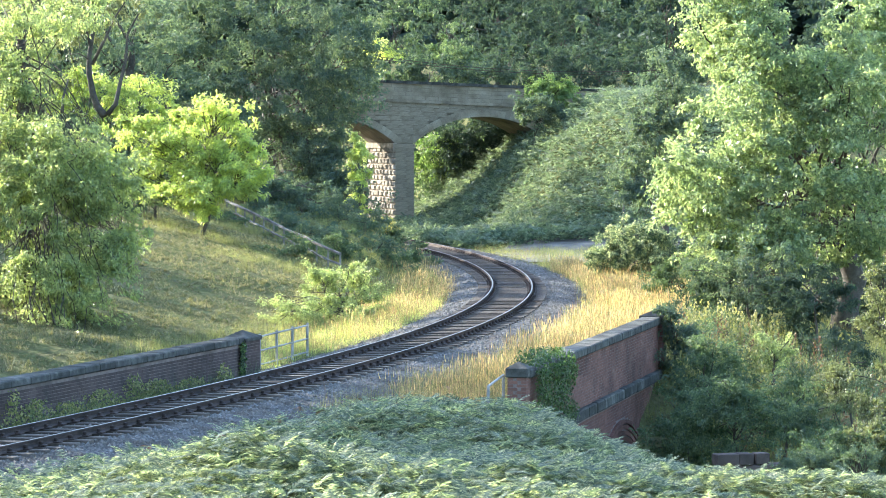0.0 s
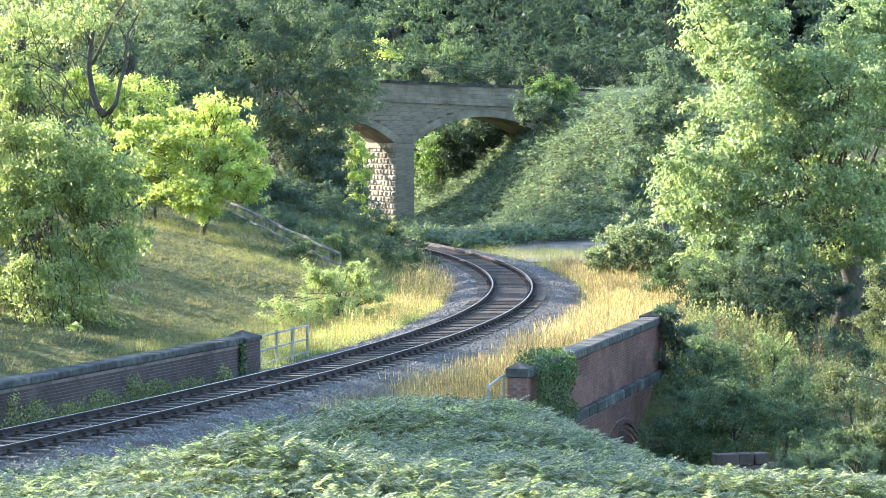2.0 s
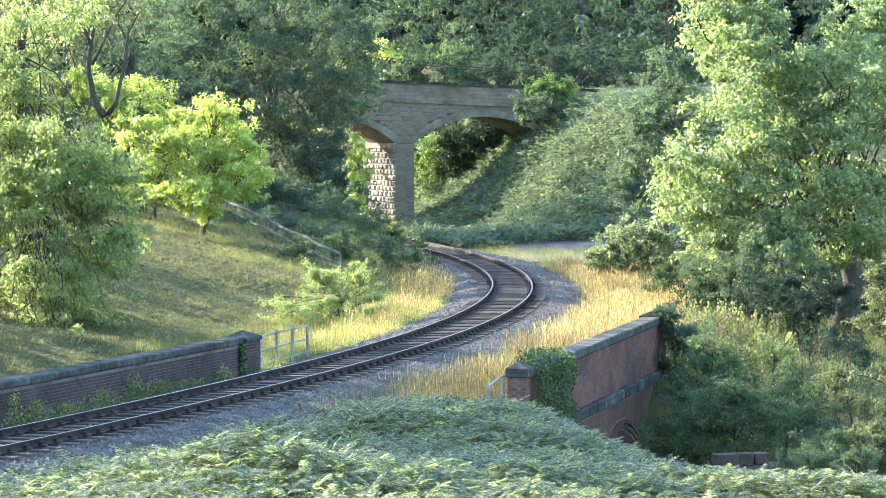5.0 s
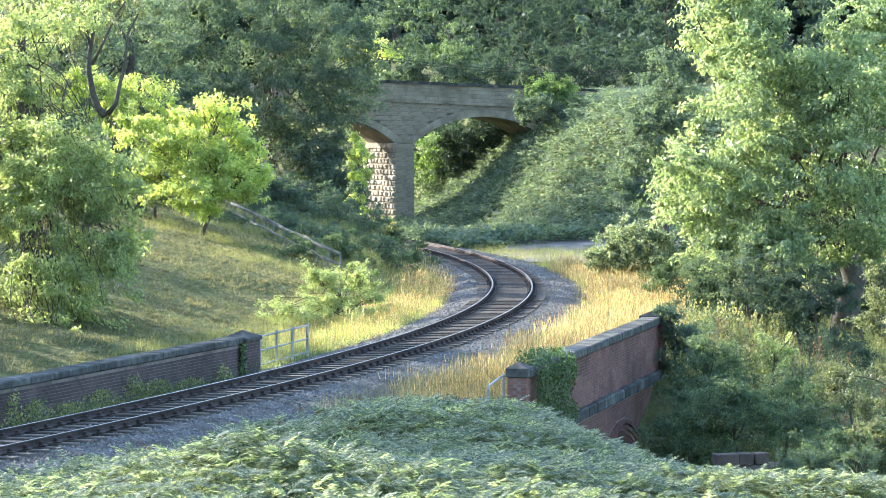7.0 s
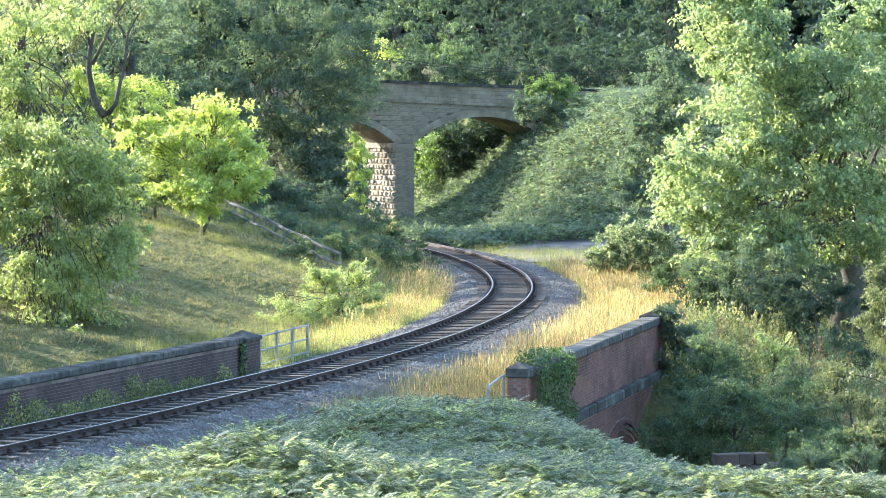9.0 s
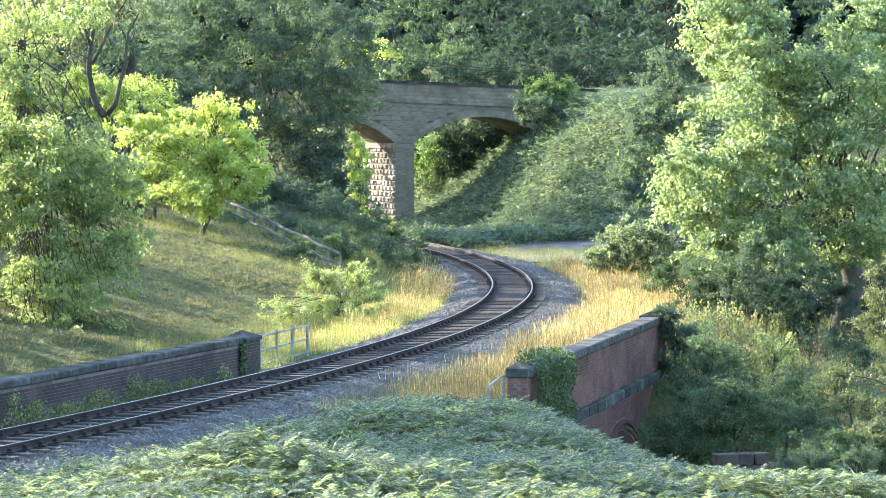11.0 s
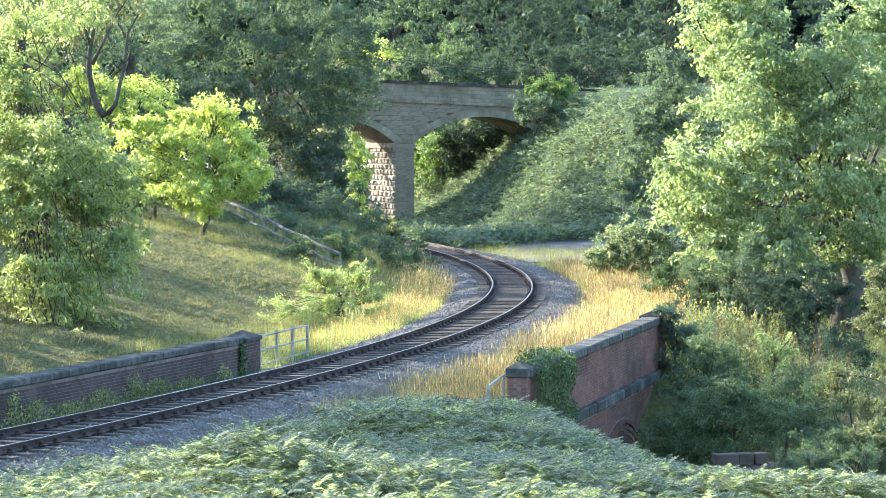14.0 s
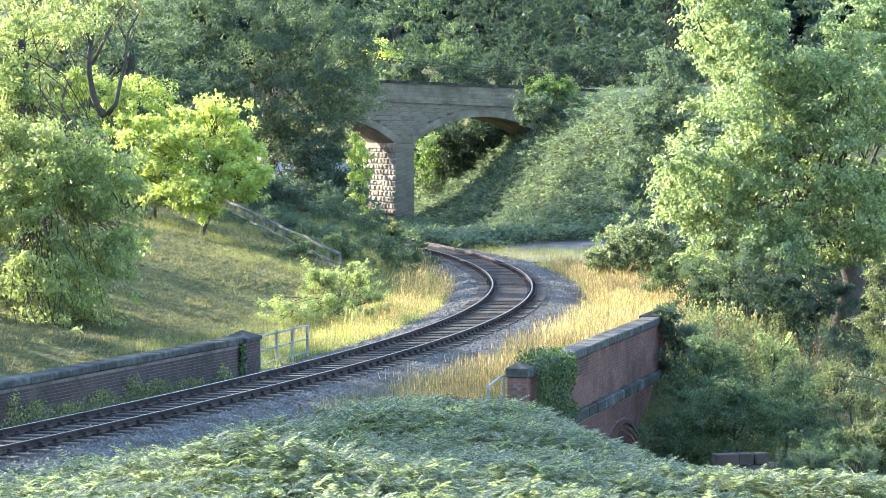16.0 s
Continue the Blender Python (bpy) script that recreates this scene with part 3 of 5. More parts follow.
    # arch stones
    for c in cs[:2]:
        a0 = math.asin(half / R)
        k = 31
        for j in range(k):
            t0, t1 = -a0 + 2 * a0 * j / k, -a0 + 2 * a0 * (j + 1) / k - 0.012 / R
            zc = spring + rise - R
            bm = bmesh.new()
            vs = []
            for yy in (-0.078, 0.12):
                for r in (R, R + 0.42):
                    for t in (t0, t1):
                        vs.append(bm.verts.new((c + r * math.sin(t), yy, zc + r * math.cos(t))))
            for f in ((0, 1, 3, 2), (4, 6, 7, 5), (0, 4, 5, 1), (2, 3, 7, 6), (0, 2, 6, 4), (1, 5, 7, 3)):
                bm.faces.new([vs[q] for q in f])
            part("arch_stone", bm, M_SAND, br)
    # string course, parapet courses, coping
    x = ends[0]
    while x < ends[1]:
        w = random.uniform(0.9, 1.4)
        for nm, z0, z1, f, bk in (("string_stone", -1.3, -1.12, -0.16, 0.1), ("coping_stone", -0.16, 0.0, -0.1, 0.42)):
            bm = bmesh.new()
            vs = box(bm, x + 0.01, x + w - 0.01, f, bk, top + z0, top + z1)
            for v in vs:
                v.co.z += fall * v.co.x
            part(nm, bm, M_COPING if nm == "coping_stone" else M_SAND, br)
        x += w
    VV, FF = [], []
    for r in range(4):
        x = ends[0] + random.uniform(0, 0.4)
        while x < ends[1]:
            w = random.uniform(0.45, 0.9)
            b = len(VV)
            z = top - 1.12 + 0.24 * r
            p = random.uniform(-0.012, 0.012)
            VV += [(x + dx, p + dy, z + dz + fall * (x + dx)) for dx in (0.01, w - 0.01) for dy in (0.0, 0.35) for dz in (0.01, 0.23)]
            FF += [(b, b + 1, b + 3, b + 2), (b + 4, b + 6, b + 7, b + 5), (b, b + 4, b + 5, b + 1), (b + 2, b + 3, b + 7, b + 6), (b + 1, b + 5, b + 7, b + 3), (b, b + 2, b + 6, b + 4)]
            x += w
    array_mesh("parapet_masonry", np.array(VV), np.array(FF), M_SAND, br)["kind"] = "stuff"
    bm = bmesh.new()
    vs = box(bm, ends[0], ends[1], 0.03, 0.3, top - 1.35, top - 0.17)
    vs += box(bm, ends[0] - 1.2, ends[1] - 1.2, depth - 0.35, depth, top - 1.35, top - 0.1)
    for v in vs:
        v.co.z += fall * v.co.x
    part("parapet_core", bm, M_SANDDARK, br)
    # rusticated stones on the pier's flank, each a rough lump
    z = -1.0
    r = 0
    while z < spring - 0.35:
        y = 0.02 - 0.5 * (r % 2)
        r += 1
        hh = random.uniform(0.31, 0.38)
        while y < depth - 0.2:
            w = min(random.uniform(0.5, 0.95), depth - y)
            if y < 0:
                w, y = w + y, 0.02
            bm = bmesh.new()
            o = []
            for yy, zz in ((y + 0.05, z + 0.025), (y + w - 0.05, z + 0.025), (y + w - 0.05, z + hh - 0.025), (y + 0.05, z + hh - 0.025)):
                o.append(bm.verts.new((-pier + lean * yy + 0.05, yy, zz)))
            i = []
            for sy, sz in ((0.2, 0.22), (0.8, 0.22), (0.8, 0.78), (0.2, 0.78)):
                yy, zz = y + w * (sy + random.uniform(-0.05, 0.05)), z + hh * (sz + random.uniform(-0.07, 0.07))
                i.append(bm.verts.new((-pier + lean * yy - random.uniform(0.04, 0.12), yy, zz)))
            bm.faces.new(i)
            for k in range(4):
                bm.faces.new((o[k], o[(k + 1) % 4], i[(k + 1) % 4], i[k]))
            bmesh.ops.recalc_face_normals(bm, faces=bm.faces)
            part("rough_stone", bm, M_ROCK, br, "rock-faced sandstone block")
            y += w
        z += hh
    bm = bmesh.new()
    q = [bm.verts.new((-pier + lean * yy + dx, yy, zz)) for zz in (spring - 0.32, spring) for dx, yy in ((-0.14, 0.0), (0.1, 0.0), (0.1, depth), (-0.14, depth))]
    for f in ((0, 1, 5, 4), (1, 2, 6, 5), (2, 3, 7, 6), (3, 0, 4, 7), (4, 5, 6, 7), (3, 2, 1, 0)):
        bm.faces.new([q[k] for k in f])
    part("impost", bm, M_ROCK, br)


build_bridge()


# ---------------------------------------------------------------- trees and bushes
SWAY = []


def limb_path(a, b, sag, n=6):
    side = Vector((random.uniform(-1, 1), random.uniform(-1, 1), 0)) * (b - a).length * 0.1
    return [a.lerp(b, t) + (side + Vector((0, 0, sag * (b - a).length))) * math.sin(math.pi * t) + Vector([random.uniform(-1, 1) * 0.03 * (b - a).length for _ in range(3)]) * (0 < t < 1) for t in np.linspace(0, 1, n)]


def foliage(blobs, clump, per_clump, leaf, droop=0.35, flat=0.6, hollow=0.5, lumpy=1.0, slim=0.5, per=2.2):
    """Leaf arrays for ellipsoids of sprays, each of a few leafy twigs: (x, y, z, rx, ry, rz, twigs)."""
    out = []
    for (cx, cy, cz, rx, ry, rz, n) in blobs:
        k = max(5, int(n / per))
        d = unit(rng.normal(size=(k, 3)))
        rad = (hollow ** 3 + (1 - hollow ** 3) * rng.random(k)) ** (1 / 3) * (0.95 + 0.13 * rng.normal(size=k))
        H = d * rad[:, None] * np.array([rx, ry, rz]) + np.array([cx, cy, cz])
        D = unit(d + np.array([0, 0, -droop * 0.5]))
        big = clump * rng.uniform(0.5, 1.25, k)
        hub = rng.integers(0, k, n)
        g = rng.normal(size=(n, 3)) * 0.55 * lumpy
        g[:, 2] *= flat
        C = H[hub] + (g + D[hub] * rng.uniform(-0.3, 0.9, n)[:, None]) * big[hub][:, None]
        T = unit(D[hub] * 0.8 + rng.normal(size=(n, 3)) * 0.6)
        tilt = unit(d[hub] * 0.35 + rng.normal(size=(n, 3)) * 0.5 + np.array([0, 0, 0.75]))
        m = rng.integers(int(per_clump * 0.5), int(per_clump * 1.5) + 1, n)
        who = np.repeat(np.arange(n), m)
        g = rng.normal(size=(len(who), 3)) * 0.3
        g[:, 2] *= flat
        P = C[who] + (g + T[who] * rng.uniform(-0.5, 0.6, len(who))[:, None]) * (big[hub][who] * 0.8)[:, None]
        A = unit(T[who] * 0.6 + rng.normal(size=P.shape) * 0.6 + np.array([0, 0, -droop]))
        N = unit(tilt[who] + rng.normal(size=P.shape) * 0.38)
        L = leaf * rng.uniform(0.6, 1.35, len(P))
        out.append((P, A, N, L, L * slim * rng.uniform(0.8, 1.25, len(P)), C))
    return out


def tree(name, label, base, trunk_top, trunk_r, blobs, mat, leaf=0.16, clump=0.6, per_clump=40, category="tree", group="", droop=0.35, sway=0.0, limbs=3, hollow=0.5, lumpy=1.0, slim=0.5, wood=1.0, per=2.2):
    """A tree: tapered trunk, limbs into each bough, boughs of many leaves."""
    bx, by = base
    bz_ = float(height(bx, by)) - 0.1
    root = thing(name, label, category, group, at=Matrix.Translation((bx, by, bz_)))
    o = Vector((bx, by, bz_))
    tip = Vector((bx + trunk_top[0], by + trunk_top[1], bz_ + trunk_top[2]))
    bm = bmesh.new()
    p = limb_path(Vector((0, 0, 0)), tip - o, 0.0, 8)
    tube(bm, p, [trunk_r * (1.25 - 0.85 * t) * (1.25 if t == 0 else 1) for t in np.linspace(0, 1, 8)], 9)
    part("trunk", bm, M_BARK, root, smooth=True)
    for (P, A, N, L, W, C), blob in zip(foliage(blobs, clump, per_clump, leaf, droop, hollow=hollow, lumpy=lumpy, slim=slim, per=per), blobs):
        pivot = Vector((blob[0] * 0.4 + tip.x * 0.6, blob[1] * 0.4 + tip.y * 0.6, blob[2] - blob[5] * 0.8))
        V, F = leaf_arrays(P, A, N, L, W)
        bough = tagged(array_mesh("bough", V - np.array(pivot), F, mat, root), kind="stuff")
        bough.matrix_basis = Matrix.Translation(pivot - o)
        twigs = bmesh.new()
        pick = C[rng.permutation(len(C))[:limbs * 5]]
        for j, c in enumerate(pick):
            t = random.uniform(0.35, 1.0)
            start = o.lerp(tip, t)
            hub = start.lerp(Vector(blob[:3]), 0.6)
            r = wood * trunk_r * (0.42 if j < limbs else 0.16) * (1.1 - 0.5 * t)
            a = start if j < limbs else hub
            path = limb_path(a - pivot, Vector(c) - pivot, 0.06)
            bm = bmesh.new() if j < limbs else twigs
            tube(bm, path, [max(r * (1 - 0.85 * q), 0.012) for q in np.linspace(0, 1, 6)], 5)
            if j < limbs:
                part("limb", bm, M_BARK, bough, smooth=True)
        tagged(part("twig_growth", twigs, M_BARK, bough, smooth=True), kind="stuff")
        if sway:
            SWAY.append((bough, Vector(bough.location), sway))
    return root


def px(u, v, d):
    """The place that lies d metres off on the sight line (u, v)."""
    p = radians(PITCH)
    a, b = (u - 784) / 6000, (441 - v) / 6000
    y = math.cos(p) + b * math.sin(p)
    z = -math.sin(p) + b * math.cos(p)
    return a * d / y, d, CAM_Z + z * d / y


def blob(u, v, d, ru, rv, ry, n):
    x, y, z = px(u, v, d)
    return (x, y, z, ru * d / 6000, ry, rv * d / 6000, n)


def build_trees():
    # willow-like tree over the meadow's near edge
    # the last, topmost bough is added to shade the valley weeds
    tree("willow_tree", "tall pale green willow tree with drooping leafy boughs beside the meadow", (-12.6, 104.0), (-0.4, 0.5, 8.0), 0.3,
         [blob(40, 420, 102, 135, 230, 2.2, 190), blob(110, 540, 101, 75, 110, 1.5, 90), blob(0, 210, 103, 110, 150, 2.2, 150), blob(120, 285, 101, 95, 70, 1.4, 110), blob(60, 350, 100, 110, 90, 1.2, 110), blob(-120, 300, 103, 160, 380, 3.0, 120), blob(50, 630, 97, 90, 55, 1.2, 80), blob(100, 500, 100, 90, 80, 1.3, 60), blob(40, 20, 104, 130, 90, 2.5, 60), blob(170, 320, 102, 75, 62, 1.5, 64), blob(190, 420, 101, 50, 50, 1.2, 35), blob(205, 350, 101, 45, 60, 1.0, 34), blob(170, 480, 100, 45, 40, 1.0, 24), blob(80, 500, 98.5, 95, 80, 0.8, 64), blob(95, 605, 97, 60, 50, 0.8, 36), (-13.0, 113.0, 11.2, 2.6, 3.0, 2.6, 150)],
         L_LEFT, 0.15, 0.6, 52, droop=0.5, sway=1.8, hollow=0.3, slim=0.45, wood=0.3, per=2.6)
    # forked ash whose limbs show against bright leaves
    tree("young_ash_tree", "low spreading young ash with glowing yellow-green leaves behind the forked trunk", (-13.9, 144.0), (0.1, 0, 2.0), 0.1,
         [blob(170, 180, 145, 90, 50, 1.5, 110), blob(255, 200, 143, 62, 55, 1.4, 100), blob(120, 165, 146, 50, 40, 1.2, 50)],
         L_ASH, 0.17, 0.42, 40, sway=1.5, slim=0.38, wood=0.6)
    # crown at z 13.2, mostly above the view, is added to shade the valley
    ash = tree("forked_ash_tree", "ash tree with dark forked trunk and pale sunlit leaves", (-14.3, 139.0), (-0.1, 0, 2.6), 0.3,
         [blob(110, 20, 143, 120, 70, 2.6, 90), blob(40, 100, 143, 90, 100, 2.5, 110), (-15.0, 141.0, 13.2, 4.2, 4.2, 3.4, 200)],
         L_OLIVE, 0.16, 0.5, 52, sway=1.5, slim=0.4, wood=0.3, limbs=1)
    gz = float(height(-14.3, 139.0)) - 0.1
    for pts, r in (([(185, 205), (172, 190), (165, 165), (157, 130), (158, 100), (165, 50), (172, 0), (178, -40)], 0.26), ([(190, 203), (205, 185), (212, 150), (222, 110), (226, 60), (245, 25)], 0.17), ([(163, 115), (185, 70), (205, 30), (225, 0)], 0.12), ([(158, 105), (140, 95), (122, 98)], 0.06), ([(160, 80), (150, 40), (148, 0)], 0.1), ([(110, 200), (113, 170), (120, 140)], 0.12)):
        bm = bmesh.new()
        path = [Vector(px(u, v, 139.0)) - Vector((-14.3, 139.0, gz)) + Vector((0, random.uniform(-0.2, 0.2), 0)) for u, v in pts]
        tube(bm, path, [0.62 * r * (1 - 0.7 * k / (len(path) - 1)) for k in range(len(path))], 8)
        part("limb", bm, M_BARK, ash, smooth=True)
    # small bright ash in front of the dark wood
    tree("young_ash_tree", "young ash tree with bright yellow-green sunlit leaves on the slope", (-9.4, 132.0), (0.1, 0, 3.0), 0.075,
         [blob(375, 240, 132, 62, 45, 1.5, 90), blob(405, 300, 131.5, 62, 38, 1.3, 70), blob(320, 275, 132, 45, 50, 1.2, 60), blob(392, 178, 132, 26, 24, 0.7, 18), blob(345, 200, 132, 30, 22, 0.7, 20), blob(440, 255, 132, 24, 50, 0.9, 34), blob(335, 320, 131, 45, 30, 1.1, 44), blob(250, 250, 133, 55, 50, 1.1, 70), blob(425, 330, 131, 40, 20, 0.9, 26), blob(370, 342, 131, 60, 24, 1.0, 44), blob(350, 362, 130.5, 45, 18, 0.9, 30), blob(395, 292, 131, 32, 26, 0.8, 26), blob(285, 325, 133, 50, 32, 1.0, 44), blob(240, 290, 134, 45, 35, 1.0, 40), blob(440, 315, 131, 26, 22, 0.7, 18)],
         L_ASH, 0.18, 0.42, 50, sway=2.6, slim=0.38, droop=0.25, wood=0.7)
    tree("elder_bush", "shaded green elder bushes at the top of the meadow", (-11.4, 135.0), (0, 0, 0.8), 0.06,
         [blob(230, 300, 147, 95, 60, 1.6, 110), blob(250, 335, 135, 75, 38, 1.3, 80)], L_MID, 0.12, 0.4, 70, category="bush")
    # the L_DARK brambles also put the fence bank's shade into leaf colour
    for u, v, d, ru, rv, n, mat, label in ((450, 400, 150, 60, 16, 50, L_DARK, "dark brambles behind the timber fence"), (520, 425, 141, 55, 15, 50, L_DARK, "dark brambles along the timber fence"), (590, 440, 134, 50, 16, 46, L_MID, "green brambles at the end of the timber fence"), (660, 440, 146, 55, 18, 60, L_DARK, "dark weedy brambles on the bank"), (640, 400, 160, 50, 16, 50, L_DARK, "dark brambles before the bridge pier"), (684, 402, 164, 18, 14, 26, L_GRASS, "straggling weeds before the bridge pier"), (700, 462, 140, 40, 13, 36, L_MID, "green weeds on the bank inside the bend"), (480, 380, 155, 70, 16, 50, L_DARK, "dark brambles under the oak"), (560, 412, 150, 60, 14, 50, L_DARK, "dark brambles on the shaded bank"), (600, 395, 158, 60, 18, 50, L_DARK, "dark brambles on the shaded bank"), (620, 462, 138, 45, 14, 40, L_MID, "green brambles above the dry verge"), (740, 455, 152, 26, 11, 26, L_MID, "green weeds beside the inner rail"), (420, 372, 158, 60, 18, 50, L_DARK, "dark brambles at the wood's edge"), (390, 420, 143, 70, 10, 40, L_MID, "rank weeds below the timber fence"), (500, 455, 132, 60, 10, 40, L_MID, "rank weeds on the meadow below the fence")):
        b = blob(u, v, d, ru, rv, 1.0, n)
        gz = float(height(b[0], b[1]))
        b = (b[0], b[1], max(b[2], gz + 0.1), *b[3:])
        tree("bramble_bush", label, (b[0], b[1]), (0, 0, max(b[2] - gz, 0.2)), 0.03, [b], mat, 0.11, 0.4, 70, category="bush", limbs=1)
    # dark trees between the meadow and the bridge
    # bough at 580, 125 is added behind the others to shade the embankment
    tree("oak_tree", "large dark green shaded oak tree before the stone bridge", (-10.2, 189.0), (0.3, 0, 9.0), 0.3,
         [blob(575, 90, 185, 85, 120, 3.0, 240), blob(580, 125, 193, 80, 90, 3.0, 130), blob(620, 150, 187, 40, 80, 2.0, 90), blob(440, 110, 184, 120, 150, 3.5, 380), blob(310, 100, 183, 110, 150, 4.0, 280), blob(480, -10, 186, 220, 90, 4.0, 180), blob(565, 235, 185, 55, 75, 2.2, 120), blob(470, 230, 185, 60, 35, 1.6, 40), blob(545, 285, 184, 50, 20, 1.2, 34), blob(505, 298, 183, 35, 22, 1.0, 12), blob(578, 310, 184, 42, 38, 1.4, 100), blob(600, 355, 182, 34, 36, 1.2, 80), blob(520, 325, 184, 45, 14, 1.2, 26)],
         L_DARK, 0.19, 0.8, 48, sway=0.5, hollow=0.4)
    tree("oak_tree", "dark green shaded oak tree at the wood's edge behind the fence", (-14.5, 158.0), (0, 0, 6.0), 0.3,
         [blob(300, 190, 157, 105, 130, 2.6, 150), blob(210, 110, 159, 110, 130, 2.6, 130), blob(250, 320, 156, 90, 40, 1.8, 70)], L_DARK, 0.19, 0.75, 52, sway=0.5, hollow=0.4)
    # oak outside the view, added to keep sun off the fence
    tree("oak_tree", "broad dark unseen oak tree added to shade the fence", (-26.0, 151.5), (0, 0, 6.0), 0.3,
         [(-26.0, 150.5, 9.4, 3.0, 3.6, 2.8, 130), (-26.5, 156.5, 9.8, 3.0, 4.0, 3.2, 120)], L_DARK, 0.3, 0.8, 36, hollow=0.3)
    # mostly hidden oak, added to shade the bank inside the bend
    tree("oak_tree", "tall dark oak tree added behind the ash to shade the bank", (-19.0, 163.0), (0, 0, 6.0), 0.3,
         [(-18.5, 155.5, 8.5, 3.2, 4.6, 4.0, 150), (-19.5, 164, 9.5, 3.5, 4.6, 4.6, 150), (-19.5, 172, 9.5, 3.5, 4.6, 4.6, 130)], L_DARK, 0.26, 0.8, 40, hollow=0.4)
    tree("hazel_bush", "sunlit light green hazel bush against the stone pier", (-4.75, 176.5), (0, 0, 2.2), 0.08,
         [blob(634, 285, 176, 15, 52, 0.6, 60), blob(628, 350, 176, 18, 38, 0.7, 50)], L_ASH, 0.14, 0.32, 60, category="bush", sway=0.8)
    tree("alder_bush", "dark green bushy alder on the bank by the fence", (-6.9, 160.0), (0, 0, 1.2), 0.1,
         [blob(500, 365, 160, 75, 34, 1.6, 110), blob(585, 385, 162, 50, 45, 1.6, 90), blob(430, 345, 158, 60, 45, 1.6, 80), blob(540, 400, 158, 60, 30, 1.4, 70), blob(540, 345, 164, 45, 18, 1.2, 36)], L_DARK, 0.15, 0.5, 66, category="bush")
    tree("bramble_bush", "low dark brambles on the bank inside the bend", (-2.9, 163.0), (0, 0, 0.5), 0.05,
         [blob(640, 430, 160, 50, 25, 1.6, 80), blob(684, 425, 164, 22, 16, 1.0, 40), blob(720, 440, 161, 28, 16, 0.9, 30)], L_MID, 0.12, 0.4, 90, category="bush")
    # big tree over the valley on the other side
    tree("alder_tree", "large broad alder tree with glossy sunlit grey-green leaves above the valley", (14.2, 119.0), (-0.6, 0, 8.0), 0.42,
         [blob(1325, 180, 114, 105, 105, 3.0, 210), blob(1240, 320, 113, 82, 75, 2.2, 170), blob(1400, 320, 113, 130, 120, 2.8, 220), blob(1420, 70, 115, 190, 130, 3.4, 280), blob(1330, 415, 112, 105, 50, 2.0, 130), blob(1560, 190, 116, 120, 180, 3.0, 230), blob(1305, 40, 116, 80, 90, 2.5, 140), blob(1440, 430, 115, 90, 50, 2.0, 60), blob(1265, -20, 115, 50, 50, 2.0, 50), blob(1530, 385, 113, 70, 75, 1.6, 110), blob(1470, 170, 112, 95, 90, 1.5, 140)],
         L_RIGHT, 0.16, 0.58, 46, sway=0.8, slim=0.62, hollow=0.55, per=2.8, wood=0.6)
    # darkened leaf colour puts the alder's shade on this oak
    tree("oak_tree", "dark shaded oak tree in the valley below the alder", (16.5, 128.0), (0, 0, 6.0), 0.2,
         [blob(1420, 520, 128, 120, 90, 2.5, 130), blob(1300, 500, 126, 90, 45, 2.0, 90), blob(1550, 560, 130, 80, 160, 2.5, 120), blob(1480, 300, 130, 200, 200, 3.0, 130), blob(1270, 525, 114, 70, 42, 1.8, 70), blob(1360, 570, 111, 80, 45, 1.8, 70)], L_SHADE_TONE, 0.16, 0.65, 62)
    # this sallow's shade is in its dark leaf colour
    tree("sallow_tree", "dull green shaded sallow tree at the top of the bracken bank", (10.6, 160.0), (0, 0, 4.0), 0.18,
         [blob(1190, 165, 158, 55, 80, 2.2, 120), blob(1150, 240, 157, 45, 60, 1.8, 80), blob(1120, 310, 156, 30, 50, 1.4, 50)], L_DARK, 0.17, 0.6, 66)
    tree("sallow_tree", "rounded light green sallow beside the dry grass", (9.6, 141.0), (0, 0, 1.0), 0.08,
         [blob(1125, 435, 135, 72, 40, 1.5, 260), blob(1185, 450, 134, 60, 36, 1.4, 170), blob(1080, 455, 135, 38, 24, 1.0, 90)], L_FERN, 0.1, 0.3, 50, category="bush")
    tree("elder_bush", "bright sunlit elder bush at the end of the bridge parapet", (6.2, 202.0), (0, 0, 1.5), 0.1,
         [blob(978, 158, 201, 42, 22, 1.0, 220), blob(955, 168, 201, 28, 16, 0.8, 80)], L_ELDER, 0.13, 0.26, 40, wood=0.5, category="bush")
    # dark-leaved bush put in for the shade below the elder
    tree("hazel_bush", "dark bush added for the shaded foot of the elder", (5.4, 200.0), (0, 0, 0.8), 0.06,
         [blob(952, 195, 199.5, 48, 24, 1.2, 180)], L_DARK, 0.14, 0.32, 40, category="bush")
    # unseen hedge along the meadow's upper side, added to shade the lower meadow
    for k in range(5):
        y = 107.0 + 3.6 * k
        z = float(height(-18.8, y))
        tree("hawthorn_bush", "unseen hawthorn hedge bush added to shade the meadow", (-18.8, y), (0, 0, 1.2), 0.07, [(-18.8, y, z + 1.3, 1.1, 2.1, 1.3 + 0.25 * (k % 2), 60)], L_MID, 0.22, 0.6, 36, category="bush", group="hedge along the meadow")
